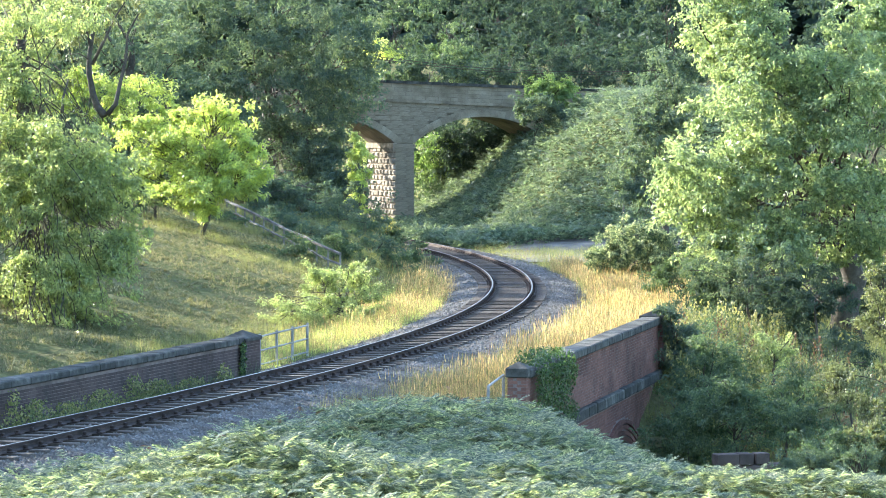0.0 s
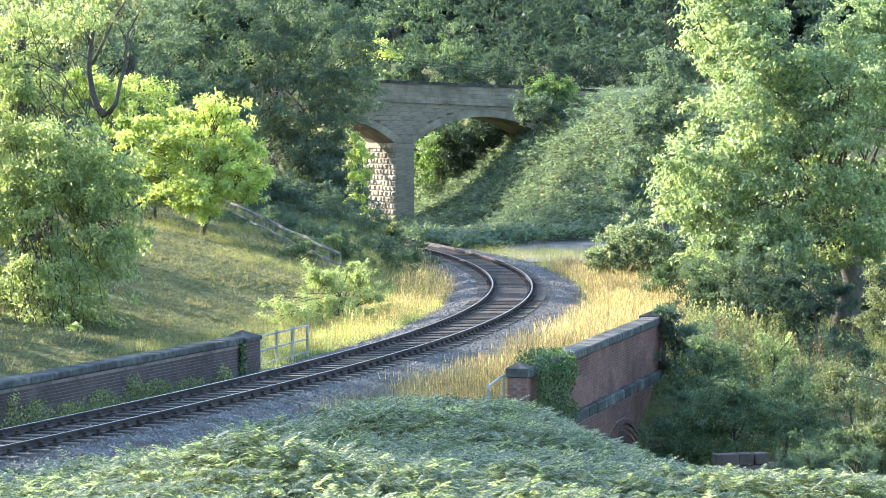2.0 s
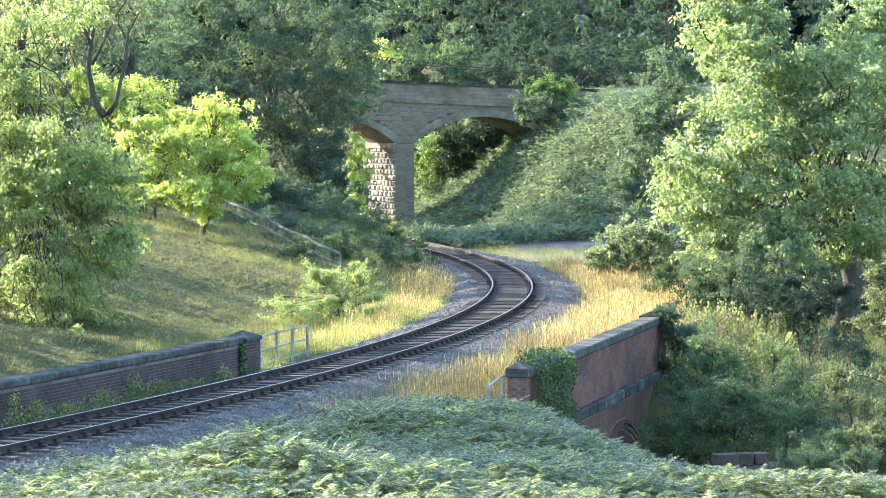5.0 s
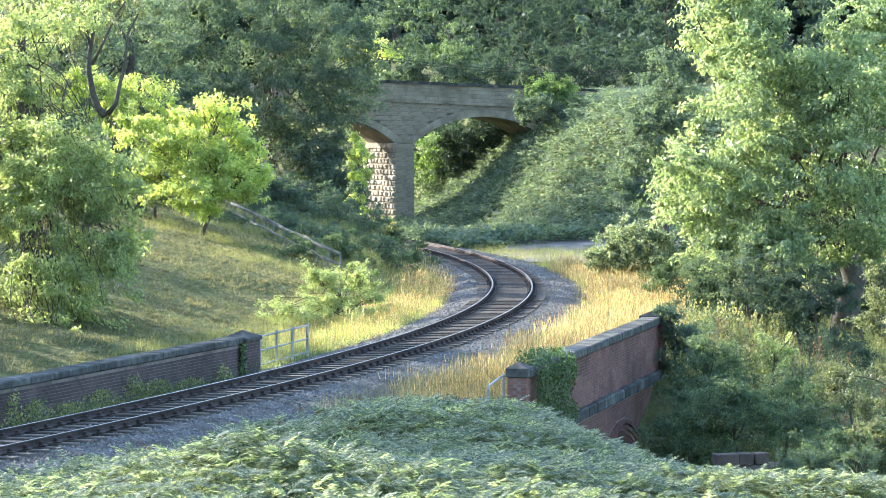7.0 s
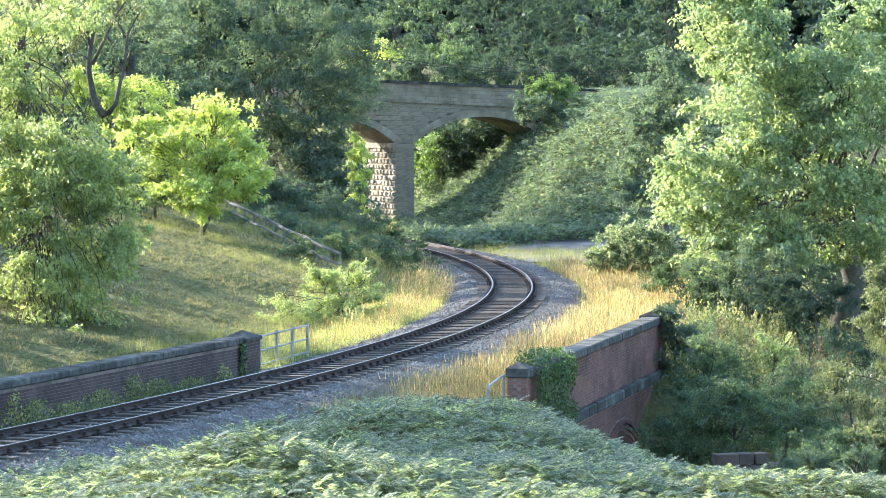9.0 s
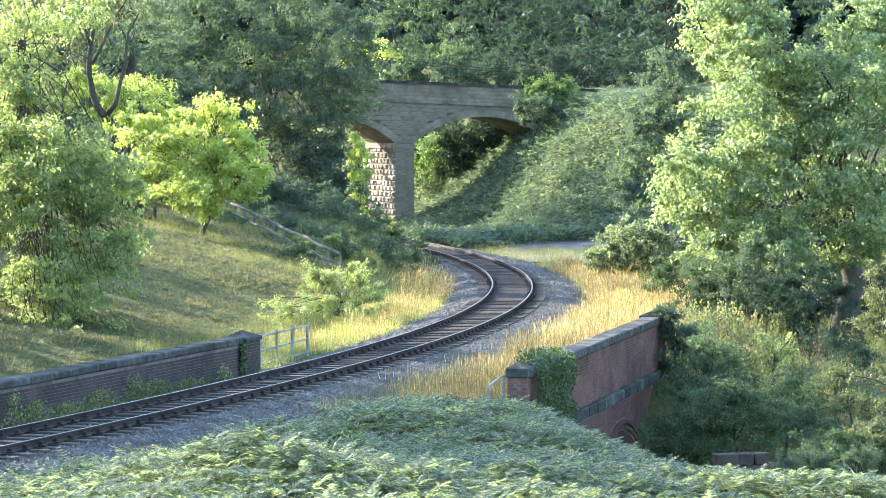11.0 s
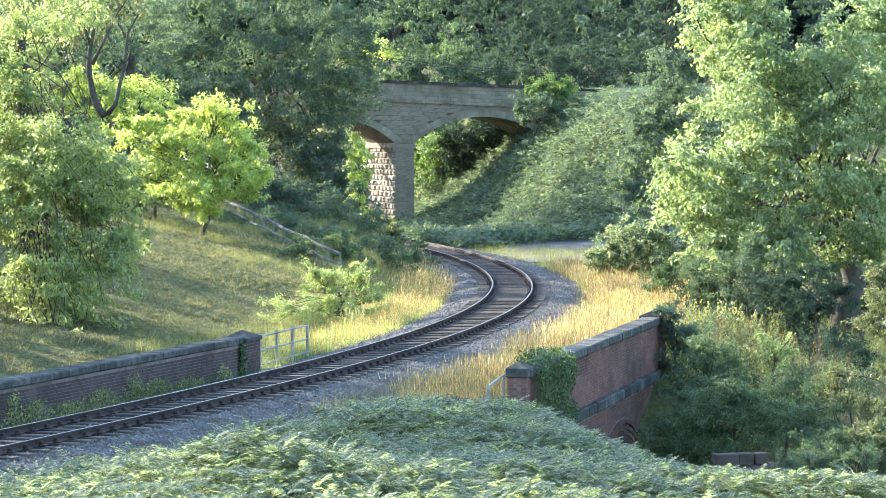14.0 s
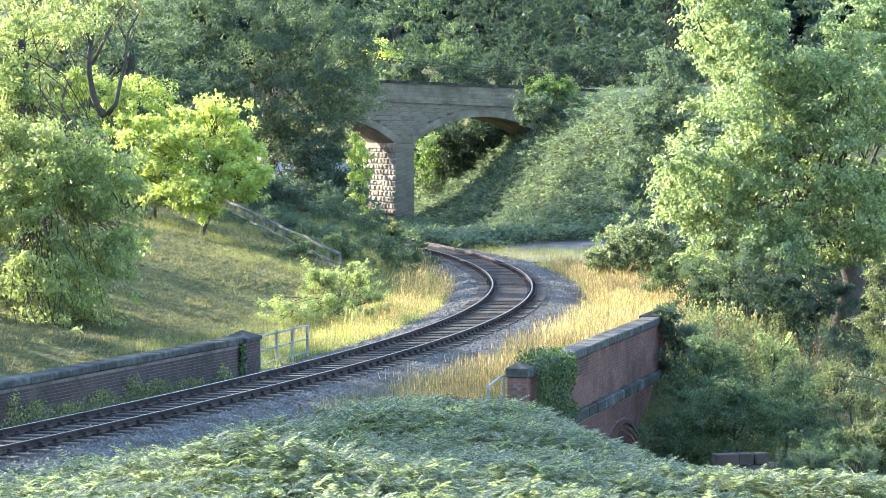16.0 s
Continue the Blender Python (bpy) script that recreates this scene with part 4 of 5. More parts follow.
    # bushes beside the line
    tree("hawthorn_bush", "bushy bright green hawthorn beside the railway", (-3.4, 113.0), (0, 0, 0.8), 0.05,
         [blob(600, 515, 113, 60, 42, 1.2, 110), blob(515, 560, 110, 55, 26, 1.0, 60), blob(640, 485, 114, 25, 22, 0.8, 30), blob(560, 505, 113, 40, 32, 0.8, 36), blob(590, 555, 112, 65, 18, 0.9, 46), blob(530, 580, 110, 45, 14, 0.7, 26), blob(565, 562, 111, 70, 34, 1.1, 100), blob(635, 545, 113, 38, 42, 1.0, 60), blob(500, 578, 110, 42, 24, 0.9, 50), blob(605, 574, 112, 50, 22, 0.9, 50)], L_LEFT, 0.08, 0.3, 60, category="bush", sway=1.5)
    # valley side below the far end of the parapet
    for u, v, d, ru, rv, n, mat, nm, label in (
            (1248, 665, 93, 64, 56, 130, L_MID, "bramble_bush", "dark shaded bramble thicket below the brick bridge"), (1300, 740, 88, 90, 60, 170, L_MID, "bramble_bush", "dense bramble thicket above the gully"),
            (1212, 775, 90, 45, 55, 100, L_MID, "bramble_bush", "dark bramble thicket at the arch"), (1400, 720, 92, 70, 60, 110, L_MID, "bramble_bush", "rough bramble thicket on the valley side"),
            
            (1370, 620, 98, 22, 30, 26, L_LEFT, "hawthorn_bush", "small bright hawthorn on the valley edge"), (1495, 690, 93, 45, 32, 50, L_OLIVE, "hawthorn_bush", "sunlit hawthorn sapling on the valley side"),
            # undergrowth and hazels by the alder: deep shade is put into their leaf colour
            (1550, 745, 88, 45, 40, 60, L_OLIVE, "hawthorn_bush", "sunlit hawthorn bush by the gully"), (1480, 640, 105, 90, 60, 90, L_SHADE_TONE, "alder_bush", "dark shaded undergrowth below the alder"), (1330, 480, 109, 90, 45, 130, L_DARK, "hazel_bush", "dark shaded hazel under the alder's boughs"), (1440, 520, 107, 90, 55, 140, L_SHADE_TONE, "hazel_bush", "dark shaded hazel beside the alder's trunk"), (1210, 500, 118, 60, 28, 70, L_MID, "bramble_bush", "green brambles at the edge of the dry grass"),
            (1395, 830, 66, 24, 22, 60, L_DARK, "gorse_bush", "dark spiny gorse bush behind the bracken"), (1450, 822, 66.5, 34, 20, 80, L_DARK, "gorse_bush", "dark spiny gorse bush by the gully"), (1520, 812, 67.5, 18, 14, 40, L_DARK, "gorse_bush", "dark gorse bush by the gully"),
            (1480, 795, 80, 85, 24, 100, L_MID, "bramble_bush", "pale green brambles in the gully behind the gorse"), (1555, 790, 80, 45, 26, 70, L_OLIVE, "bramble_bush", "pale green brambles in the gully behind the gorse"),
            (1196, 600, 97.0, 26, 60, 90, L_DARK, "ivy_bush", "dark ivy mass climbing round the far pillar")):
        b = blob(u, v, d, ru, rv, min(ru, rv) * d / 6000 * 1.3, n)
        gz = float(height(b[0], b[1]))
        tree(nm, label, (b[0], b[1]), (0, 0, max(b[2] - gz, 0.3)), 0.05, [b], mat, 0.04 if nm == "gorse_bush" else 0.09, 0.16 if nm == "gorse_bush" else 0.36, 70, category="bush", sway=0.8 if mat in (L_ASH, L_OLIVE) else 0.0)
    # near branch reaching in over the bracken
    tree("hawthorn_tree", "hawthorn branches with olive sunlit leaves reaching over the gully", (12.4, 84.0), (-0.4, 0, 5.0), 0.12,
         [blob(1560, 560, 84, 45, 42, 0.8, 60), blob(1570, 470, 84, 20, 24, 0.6, 20), blob(1580, 650, 84, 22, 30, 0.6, 20)], L_OLIVE, 0.085, 0.28, 60, sway=1.2)
    # greenery beyond the arches, added there to shade the bank beneath them
    tree("maple_tree", "leafy green maple behind the bridge's middle pier", (-4.6, 221.0), (0, 0, 5.0), 0.2,
         [(-4.6, 221, 5.5, 2.4, 2.4, 3.6, 90), (-1.5, 224, 3.5, 2.0, 2.0, 2.6, 60)], L_LEFT, 0.2, 0.7, 60)
    # unseen trees added outside the view, between the sun and the near bank, to shade it
    tree("lime_tree", "tall leafy unseen tree added to shade the near bank", (-21.8, 88.0), (0, 0, 7.0), 0.4,
         [(-21.5, 81.0, 7.2, 3.2, 3.6, 5.6, 420), (-21.8, 86, 7.6, 3.4, 4.2, 5.2, 330), (-22.3, 93.5, 8.0, 3.2, 4.2, 6.5, 150), (-22.8, 100, 8.0, 3.0, 3.2, 6.0, 110)], L_LEFT, 0.5, 1.0, 36)
    tree("lime_tree", "leafy unseen tree added to shade track and bracken", (-23.2, 70.0), (0.3, 0.4, 5.5), 0.3,
         [(-22.8, 70.0, 5.4, 2.4, 3.2, 2.2, 110), (-22.0, 76.0, 10.4, 2.2, 2.2, 1.0, 120)], L_LEFT, 0.5, 1.0, 36)
    # woods on the far hill
    for u, v, d, ru, rv, n, mat, nm in ((800, 50, 250, 110, 100, 150, L_SHADE_TONE, "maple_tree"), (1000, 60, 258, 120, 110, 170, L_SHADE_TONE, "oak_tree"), (1130, 80, 252, 90, 90, 130, L_SHADE_TONE, "oak_tree"),
                                        (700, 50, 242, 80, 90, 120, L_MID, "maple_tree"), (800, 100, 226, 48, 42, 90, L_MID, "hazel_bush"), (900, 110, 232, 80, 45, 100, L_SHADE_TONE, "hazel_bush"), (650, 110, 236, 50, 60, 70, L_ASH, "hazel_bush"),
                                        # dark hazels at d 211 to 213 stand in for the arch barrel's shadow
                                        (700, 130, 222, 14, 20, 14, L_MID, "hazel_bush"), (1060, 120, 226, 90, 40, 110, L_SHADE_TONE, "hazel_bush"), (960, 115, 228, 60, 40, 80, L_SHADE_TONE, "hazel_bush"), (1150, 120, 222, 60, 40, 90, L_SHADE_TONE, "hazel_bush"), (1330, 100, 240, 180, 150, 160, L_SHADE_TONE, "oak_tree"), (770, 275, 214, 34, 34, 70, L_ELDER, "hazel_bush"), (830, 255, 213, 60, 48, 190, L_SHADE_TONE, "hazel_bush"), (880, 240, 211, 40, 30, 90, L_SHADE_TONE, "hazel_bush"), (770, 235, 222, 50, 30, 90, L_SHADE_TONE, "hazel_bush"), (760, 330, 222, 30, 50, 60, L_MID, "hazel_bush"),
                                        (120, 80, 215, 150, 150, 160, L_MID, "maple_tree"), (505, 285, 243, 62, 60, 80, L_MID, "hazel_bush"), (850, 135, 221, 60, 16, 60, L_SHADE_TONE, "hazel_bush"), (830, 235, 240, 110, 40, 130, L_SHADE_TONE, "hazel_bush"), (760, 125, 221, 50, 14, 50, L_SHADE_TONE, "hazel_bush"), (800, 325, 214, 60, 36, 80, L_MID, "hazel_bush"), (850, 285, 214, 50, 30, 60, L_MID, "hazel_bush"), (1180, 20, 236, 50, 60, 60, L_SHADE_TONE, "maple_tree"), (1025, 88, 246, 55, 36, 60, L_SHADE_TONE, "hazel_bush"), (880, 30, 262, 110, 75, 190, L_SHADE_TONE, "oak_tree"), (1060, 30, 264, 110, 75, 170, L_SHADE_TONE, "oak_tree")):
        b = blob(u, v, d, ru, rv, min(3.5, ru * d / 6000), n)
        g = float(height(b[0], b[1] + 1))
        tree(nm, "dense green woodland " + nm.replace("_", " ") + " on the far hillside", (b[0], b[1] + 1), (0, 0, max(b[2] - g, 1.0)), 0.07 if "bush" in nm else 0.2, [b], mat, 0.25, 0.7, 34, category="bush" if "bush" in nm else "tree", group="woods on the far hill")
    # the rest of the hill's wood
    spots = []
    for x in np.arange(-75, 70, 5.6):
        for y, zc in ((250, 8), (266, 11), (285, 16), (300, 23), (318, 31), (334, 40), (350, 47)):
            xx, yy = x + random.uniform(-2.5, 2.5), y + random.uniform(-5, 5)
            if abs(float(across(xx, yy))) > 9:
                spots.append((xx, yy, zc + random.uniform(-2, 3), 5.5, 4.5, 6.5, 42))
    arr = [leaf_arrays(P, A, N, L, W) for P, A, N, L, W, C in foliage(spots, 1.3, 10, 0.6, per=1.3, hollow=0.6)]
    back = [(x + random.uniform(-2, 2), 392 + random.uniform(-6, 6), z, 8.0, 5.0, 8.0, 56) for x in np.arange(-90, 80, 8.0) for z in (10, 20, 30, 40)]
    arr += [leaf_arrays(P, A, N, L, W) for P, A, N, L, W, C in foliage(back, 2.4, 12, 3.2, per=1.0, hollow=0.2)]
    V = np.concatenate([a[0] for a in arr])
    tagged(array_mesh("far_woods", V, np.arange(len(V)).reshape(-1, 4), L_SHADE_TONE), "dense dark green wood covering the far hill", "woods", kind="stuff")


build_trees()


# ---------------------------------------------------------------- bracken and grasses
def frond(n_pairs=11, teeth=3):
    """One bracken frond of unit length along x: a stalk that rises and arches over, with toothed side leaflets."""
    V, F = [], []

    def spine(t):
        return Vector((0.92 * t, 0, 0.42 * t - 0.5 * t * t))
    for j in range(n_pairs):
        t = 0.22 + 0.76 * j / n_pairs
        ln = 0.4 * (1 - t) ** 0.8 + 0.025
        for side in (-1, 1):
            base = spine(t)
            d = Vector((0.5, side, -0.2 + random.uniform(-0.12, 0.12))).normalized()
            for q in range(teeth):
                a, b = q / teeth, (q + 1.3) / teeth
                p0, p1 = base + d * ln * a, base + d * ln * min(b, 1.05)
                w = 0.052 * (1 - a) + 0.014
                k = len(V)
                V += [p0 + Vector((-w * 0.8, 0, 0.012)), p0 + Vector((w, 0, -0.018)), p1]
                F.append((k, k + 1, k + 2))
    k = len(V)
    V += [Vector((-0.12, -0.008, -0.4)), Vector((-0.12, 0.008, -0.4)), spine(0.5)]
    F.append((k, k + 1, k + 2))
    return np.array([tuple(v) for v in V]), np.array(F)


def scatter(name, label, base, P, yaw, pitch, size, mat, category, parent=None, kind="stuff", roll=None):
    """Copies of a small shape (V, F) at P, turned and scaled, as one mesh."""
    V0, F0 = base
    cy, sy, cp, sp = np.cos(yaw), np.sin(yaw), np.cos(pitch), np.sin(pitch)
    roll = np.zeros(len(P)) if roll is None else roll
    cr, sr = np.cos(roll)[:, None], np.sin(roll)[:, None]
    vx, vy, vz = V0[:, 0][None], V0[:, 1][None] * cr - V0[:, 2][None] * sr, V0[:, 1][None] * sr + V0[:, 2][None] * cr
    x, y, z = vx * cp[:, None] - vz * sp[:, None], vy, vx * sp[:, None] + vz * cp[:, None]
    X, Y = x * cy[:, None] - y * sy[:, None], x * sy[:, None] + y * cy[:, None]
    W = np.stack([X, Y, z], -1) * size[:, None, None] + P[:, None]
    F = (np.arange(len(P))[:, None, None] * len(V0) + F0[None]).reshape(-1, F0.shape[1])
    return tagged(array_mesh(name, W.reshape(-1, 3), F, mat, parent), label, category, kind=kind)


def sow(n, x0, x1, y0, y1, keep):
    x, y = rng.uniform(x0, x1, n), rng.uniform(y0, y1, n)
    k = keep(x, y)
    x, y = x[k], y[k]
    return x, y, height(x, y)


def build_bracken():
    def near(x, y):
        u = across(x, y)
        return (u > np.interp(y, [44, 60, 70, 76], [2.2, 4.0, 4.7, 4.9]) + 0.4 * lumps(x, y, 1.5)) & (y < np.interp(x, BRINK_X, BRINK_Y) + 0.8) & (y < 76.4)
    x, y, z = sow(9500, -10, 12, 51, 78, lambda x, y: near(x, y) & (np.abs(x) < 0.135 * y + 0.8))
    n, per = len(x), 5
    low = np.interp(x, [1.5, 4.2], [1, 0.28])
    crown = z + low * (rng.uniform(0.16, 0.5, n) + 0.16 * lumps(x, y, 0.8))
    who = np.repeat(np.arange(n), per)
    m = len(who)
    yaw = rng.uniform(0, 6.28, n)[who] + np.tile(np.arange(per) * 6.28 / per, n) + rng.normal(0, 0.35, m)
    P = np.stack([x, y, crown], 1)[who] + rng.normal(size=(m, 3)) * 0.04
    pitch, roll = np.clip(rng.normal(0.28, 0.24, m), -0.3, 0.8), rng.normal(0, 0.3, m)
    size = (rng.uniform(0.3, 0.58, n) * (0.75 + 0.25 * low))[who] * rng.uniform(0.8, 1.15, m)
    for shape, k in ((frond(8, 2), P[:, 1] < 63), (frond(6, 2), P[:, 1] >= 63)):
        scatter("bracken", "dense grey-green bracken ferns covering the near bank", shape, P[k], yaw[k], pitch[k], size[k], L_FERN, "bracken", roll=roll[k])
    x, y, z = sow(420, -6, 6, 55, 78, lambda x, y: (across(x, y) > 3.9) & (across(x, y) < 7.6))
    n = len(x)
    scatter("dead_bracken", "rust-brown withered bracken among the ferns", frond(9, 3), np.stack([x, y, z + rng.uniform(0.2, 0.6, n)], 1), rng.uniform(0, 6.28, n), rng.normal(0.0, 0.3, n), rng.uniform(0.25, 0.45, n), L_BROWN, "bracken")
    # bank below the road
    x, y, z = sow(17000, -4, 18, 164, 218, lambda x, y: (across(x, y) > 2.6) & ((height(x, y) > 0.0) | (y > 174)))
    n = len(x)
    scatter("bracken", "bracken and brambles covering the road embankment", frond(5, 2), np.stack([x, y, z + rng.uniform(0.2, 0.6, n) + 0.25 * lumps(x, y, 1.6)], 1), rng.uniform(0, 6.28, n), rng.normal(0.3, 0.25, n), rng.uniform(0.4, 0.8, n), L_BANK, "bracken", roll=rng.normal(0, 0.35, n))
    x, y, z = sow(60000, -4, 18, 164, 218, lambda x, y: (across(x, y) > 2.6) & ((height(x, y) > 0.0) | (y > 174)))
    n = len(x)
    L = rng.uniform(0.16, 0.34, n)
    V, F = leaf_arrays(np.stack([x, y, z + rng.uniform(0.08, 0.5, n) + 0.25 * lumps(x, y, 1.6)], 1), rng.normal(size=(n, 3)) * np.array([1, 1, 0.4]), rng.normal(size=(n, 3)) * 0.5 + np.array([0, -0.2, 0.8]), L, L * 0.6)
    tagged(array_mesh("bracken_leaves", V, F, L_BANK), "lower bracken leaves matted over the road embankment", "bracken", kind="stuff")
    x, y, z = sow(260, -3, 17, 166, 216, lambda x, y: (across(x, y) > 2.8) & ((height(x, y) > 0.0) | (y > 174)))
    spots = [(a, b, c + 0.25, 0.8, 0.8, 0.4, 8) for a, b, c in zip(x, y, z)]
    arr = [leaf_arrays(P, A, N, L, W) for P, A, N, L, W, C in foliage(spots, 0.4, 24, 0.14)]
    V = np.concatenate([a[0] for a in arr])
    tagged(array_mesh("brambles", V, np.arange(len(V)).reshape(-1, 4), L_BANK), "grey-green brambles sprawling over the road embankment", "brambles", kind="stuff")
    # willowherb and other tall weeds along the valley's edge
    V, F = [], []
    for j in range(16):
        t, a = 0.15 + 0.85 * j / 16, j * 2.4
        c, d, ln = math.cos(a), math.sin(a), 0.2 * (1.15 - t)
        k = len(V)
        p = Vector((0.08 * t * t, 0, t))
        V += [p, p + Vector((c * ln * 0.5 - d * 0.025, d * ln * 0.5 + c * 0.025, 0.05)), p + Vector((c * ln, d * ln, -0.02)), p + Vector((c * ln * 0.5 + d * 0.025, d * ln * 0.5 - c * 0.025, 0.05))]
        F.append((k, k + 1, k + 2, k + 3))
    k = len(V)
    V += [Vector((-0.006, 0, -0.2)), Vector((0.006, 0, -0.2)), Vector((0.084, 0, 1.0)), Vector((0.08, 0, 1.0))]
    F.append((k, k + 1, k + 2, k + 3))
    stem = (np.array([tuple(v) for v in V]), np.array(F))
    for n, mat, label, lo, hi, cond in (
            (2600, L_GRASS, "tall yellow-green willowherb and weeds on the valley's edge", 0.7, 1.35, lambda x, y: lumps(x, y, 1.2, 1.0) > -0.2 + 0.5 * np.maximum(x - 9.5, 0)),
            (1500, L_MID, "tall green nettles on the valley side", 0.6, 1.2, lambda x, y: lumps(x, y, 1.0, 3.0) > 0.0),
            (420, L_BROWN, "withered brown seeding stems on the valley side", 0.7, 1.3, lambda x, y: lumps(x, y, 1.4, 5.0) > 0.1)):
        x, y, z = sow(n, 6.2, 14.5, 86, 104, lambda x, y: (across(x, y) > 7.0) & cond(x, y) & (x > 6.5 + 0.12 * (97 - y)))
        m = len(x)
        scatter("tall_weeds", label, stem, np.stack([x, y, z], 1), rng.uniform(0, 6.28, m), rng.normal(0, 0.12, m), rng.uniform(lo, hi, m), mat, "weeds", roll=rng.normal(0, 0.12, m))


def blades(n_blades, seeds=False):
    """A loose tuft of slim grass blades, unit height; dry ones bear seed heads."""
    V, F = [], []
    for _ in range(n_blades):
        a, r = random.uniform(0, 6.28), random.uniform(0, 0.5) ** 0.8
        h, lean = random.uniform(0.5, 1.0), random.uniform(0.05, 0.4)
        w = 0.006
        q = random.uniform(0, 6.28)
        bx_, by_ = r * math.cos(q), r * math.sin(q)
        s = (-math.sin(a) * w, math.cos(a) * w)
        k = len(V)
        tip = (bx_ + math.cos(a) * lean, by_ + math.sin(a) * lean, h)
        V += [(bx_ - s[0], by_ - s[1], -0.15), (bx_ + s[0], by_ + s[1], -0.15), tip]
        F.append((k, k + 1, k + 2))
        if seeds:
            g = (-math.sin(a) * 0.011, math.cos(a) * 0.011)
            V += [(tip[0] - math.cos(a) * lean * 0.22 + g[0], tip[1] - math.sin(a) * lean * 0.22 + g[1], h * 0.8), (tip[0] - math.cos(a) * lean * 0.15 - g[0], tip[1] - math.sin(a) * lean * 0.15 - g[1], h * 0.82), (tip[0], tip[1], h * 1.06)]
            F.append((k + 3, k + 4, k + 5))
    return np.array(V), np.array(F)


def turf(n_blades):
    """A low cushion of broad, bent grass and clover leaves, unit size."""
    V, F = [], []
    for _ in range(n_blades):
        a, q, r = random.uniform(0, 6.28), random.uniform(0, 6.28), random.uniform(0, 0.7)
        h, lean, w = random.uniform(0.25, 0.9), random.uniform(0.4, 1.0), random.uniform(0.07, 0.14)
        x, y = r * math.cos(q), r * math.sin(q)
        c, d = math.cos(a), math.sin(a)
        k = len(V)
        V += [(x + d * w, y - c * w, -0.1), (x - d * w, y + c * w, -0.1), (x + c * lean, y + d * lean, h)]
        F.append((k, k + 1, k + 2))
    return np.array(V), np.array(F)


def build_grass():
    def tufts(name, label, n, x0, x1, y0, y1, keep, h0, h1, mat, k=5):
        x, y, z = sow(n, x0, x1, y0, y1, keep)
        m = len(x)
        tall = rng.uniform(h0, h1, m) * (1 + 0.35 * lumps(x, y, 1.7, 0.5))
        scatter(name, label, blades(k * 3 if mat is L_DRY else k * 2, mat is L_DRY), np.stack([x, y, z], 1), rng.uniform(0, 6.28, m), rng.normal(0, 0.14, m), tall, mat, "grass")
    x, y, z = sow(52000, -20, 2, 88, 160, lambda x, y: (across(x, y) < -3.2) & (x > -0.134 * y) & (lumps(x, y, 0.7, 1.0) > -0.4))
    n = len(x)
    scatter("meadow_grass", "short green and straw-coloured meadow grass", turf(7), np.stack([x, y, z], 1), rng.uniform(0, 6.28, n), rng.normal(0, 0.2, n), rng.uniform(0.07, 0.18, n) * (1 + 0.5 * lumps(x, y, 0.9, 0.5)), L_TURF, "grass")
    tufts("rank_grass", "rank straw and green grass along the meadow's upper edge", 9000, -16, 0, 124, 178, lambda x, y: (across(x, y) < -3.4) & (across(x, y) > -14) & (lumps(x, y, 3.0) > 0.1), 0.2, 0.6, L_GRASS, 6)
    tufts("tall_dry_grass", "tall golden dry grass along the line", 17000, -1, 16, 76, 168, lambda x, y: (across(x, y) > np.interp(y, [75, 100, 160], [4.1, 3.2, 2.7]) + 0.35 * lumps(x, y, 1.1)) & (across(x, y) < np.interp(y, [70, 97, 98, 130, 150, 165], [6.4, 6.4, 6.2, 6.4, 8, 12])) & (y < 151 + 2 * lumps(x, y, 2.0)), 0.3, 0.85, L_DRY, 7)
    tufts("tall_dry_grass", "tall golden dry grass on the verge by the meadow", 3600, -9, 3, 90.5, 172, lambda x, y: (across(x, y) < -2.3 + 0.3 * lumps(x, y, 1.1)) & (across(x, y) > -4.2 - 0.8 * lumps(x, y, 2.2)) & (lumps(x, y, 1.3, 4.0) > np.interp(y, [96, 112], [0.25, -0.35])), 0.25, 0.8, L_DRY, 7)
    tufts("verge_weeds", "yellow-green weeds among the dry grass of the verge", 4200, -9, 0, 90.5, 130, lambda x, y: (across(x, y) < -2.4 + 0.3 * lumps(x, y, 1.1)) & (across(x, y) > -4.6), 0.15, 0.5, L_ASH, 5)
    tufts("dock_stems", "rusty brown withered stems beside the hawthorn", 800, -6, 1, 106, 132, lambda x, y: (across(x, y) < -2.6) & (across(x, y) > -4.2) & (lumps(x, y, 1.0, 2.0) > 0), 0.5, 1.0, L_BROWN, 4)
    tufts("rough_grass", "rough green grass and weeds on the verges", 21000, -9, 14, 76, 172, lambda x, y: (np.abs(across(x, y)) > 2.6) & (np.abs(across(x, y)) < 7), 0.2, 0.6, L_GRASS, 6)
    tufts("valley_grass", "rough green grass and weeds on the valley side", 12000, 3, 22, 80, 170, lambda x, y: (across(x, y) > 7.0) & (height(x, y) > -4.6), 0.3, 0.8, L_GRASS, 6)
    tufts("tussock_grass", "scattered pale tussocks in the meadow", 2600, -20, -2, 92, 150, lambda x, y: (across(x, y) < -4.5) & (lumps(x, y, 0.8, 3.0) > 0.2), 0.2, 0.5, L_GRASS, 5)
    tufts("dock_stems", "rusty brown dock and sorrel stems in the verge", 1500, -9, 12, 78, 170, lambda x, y: (np.abs(across(x, y)) > 2.7) & (np.abs(across(x, y)) < 5.5), 0.4, 0.95, L_BROWN, 3)
    tufts("wall_weeds", "green weeds growing along the foot of the parapet", 1500, -12, -4, 68, 90, lambda x, y: (across(x, y) < -1.75) & (across(x, y) > -2.4), 0.15, 0.6, L_MID, 6)


build_bracken()
build_grass()


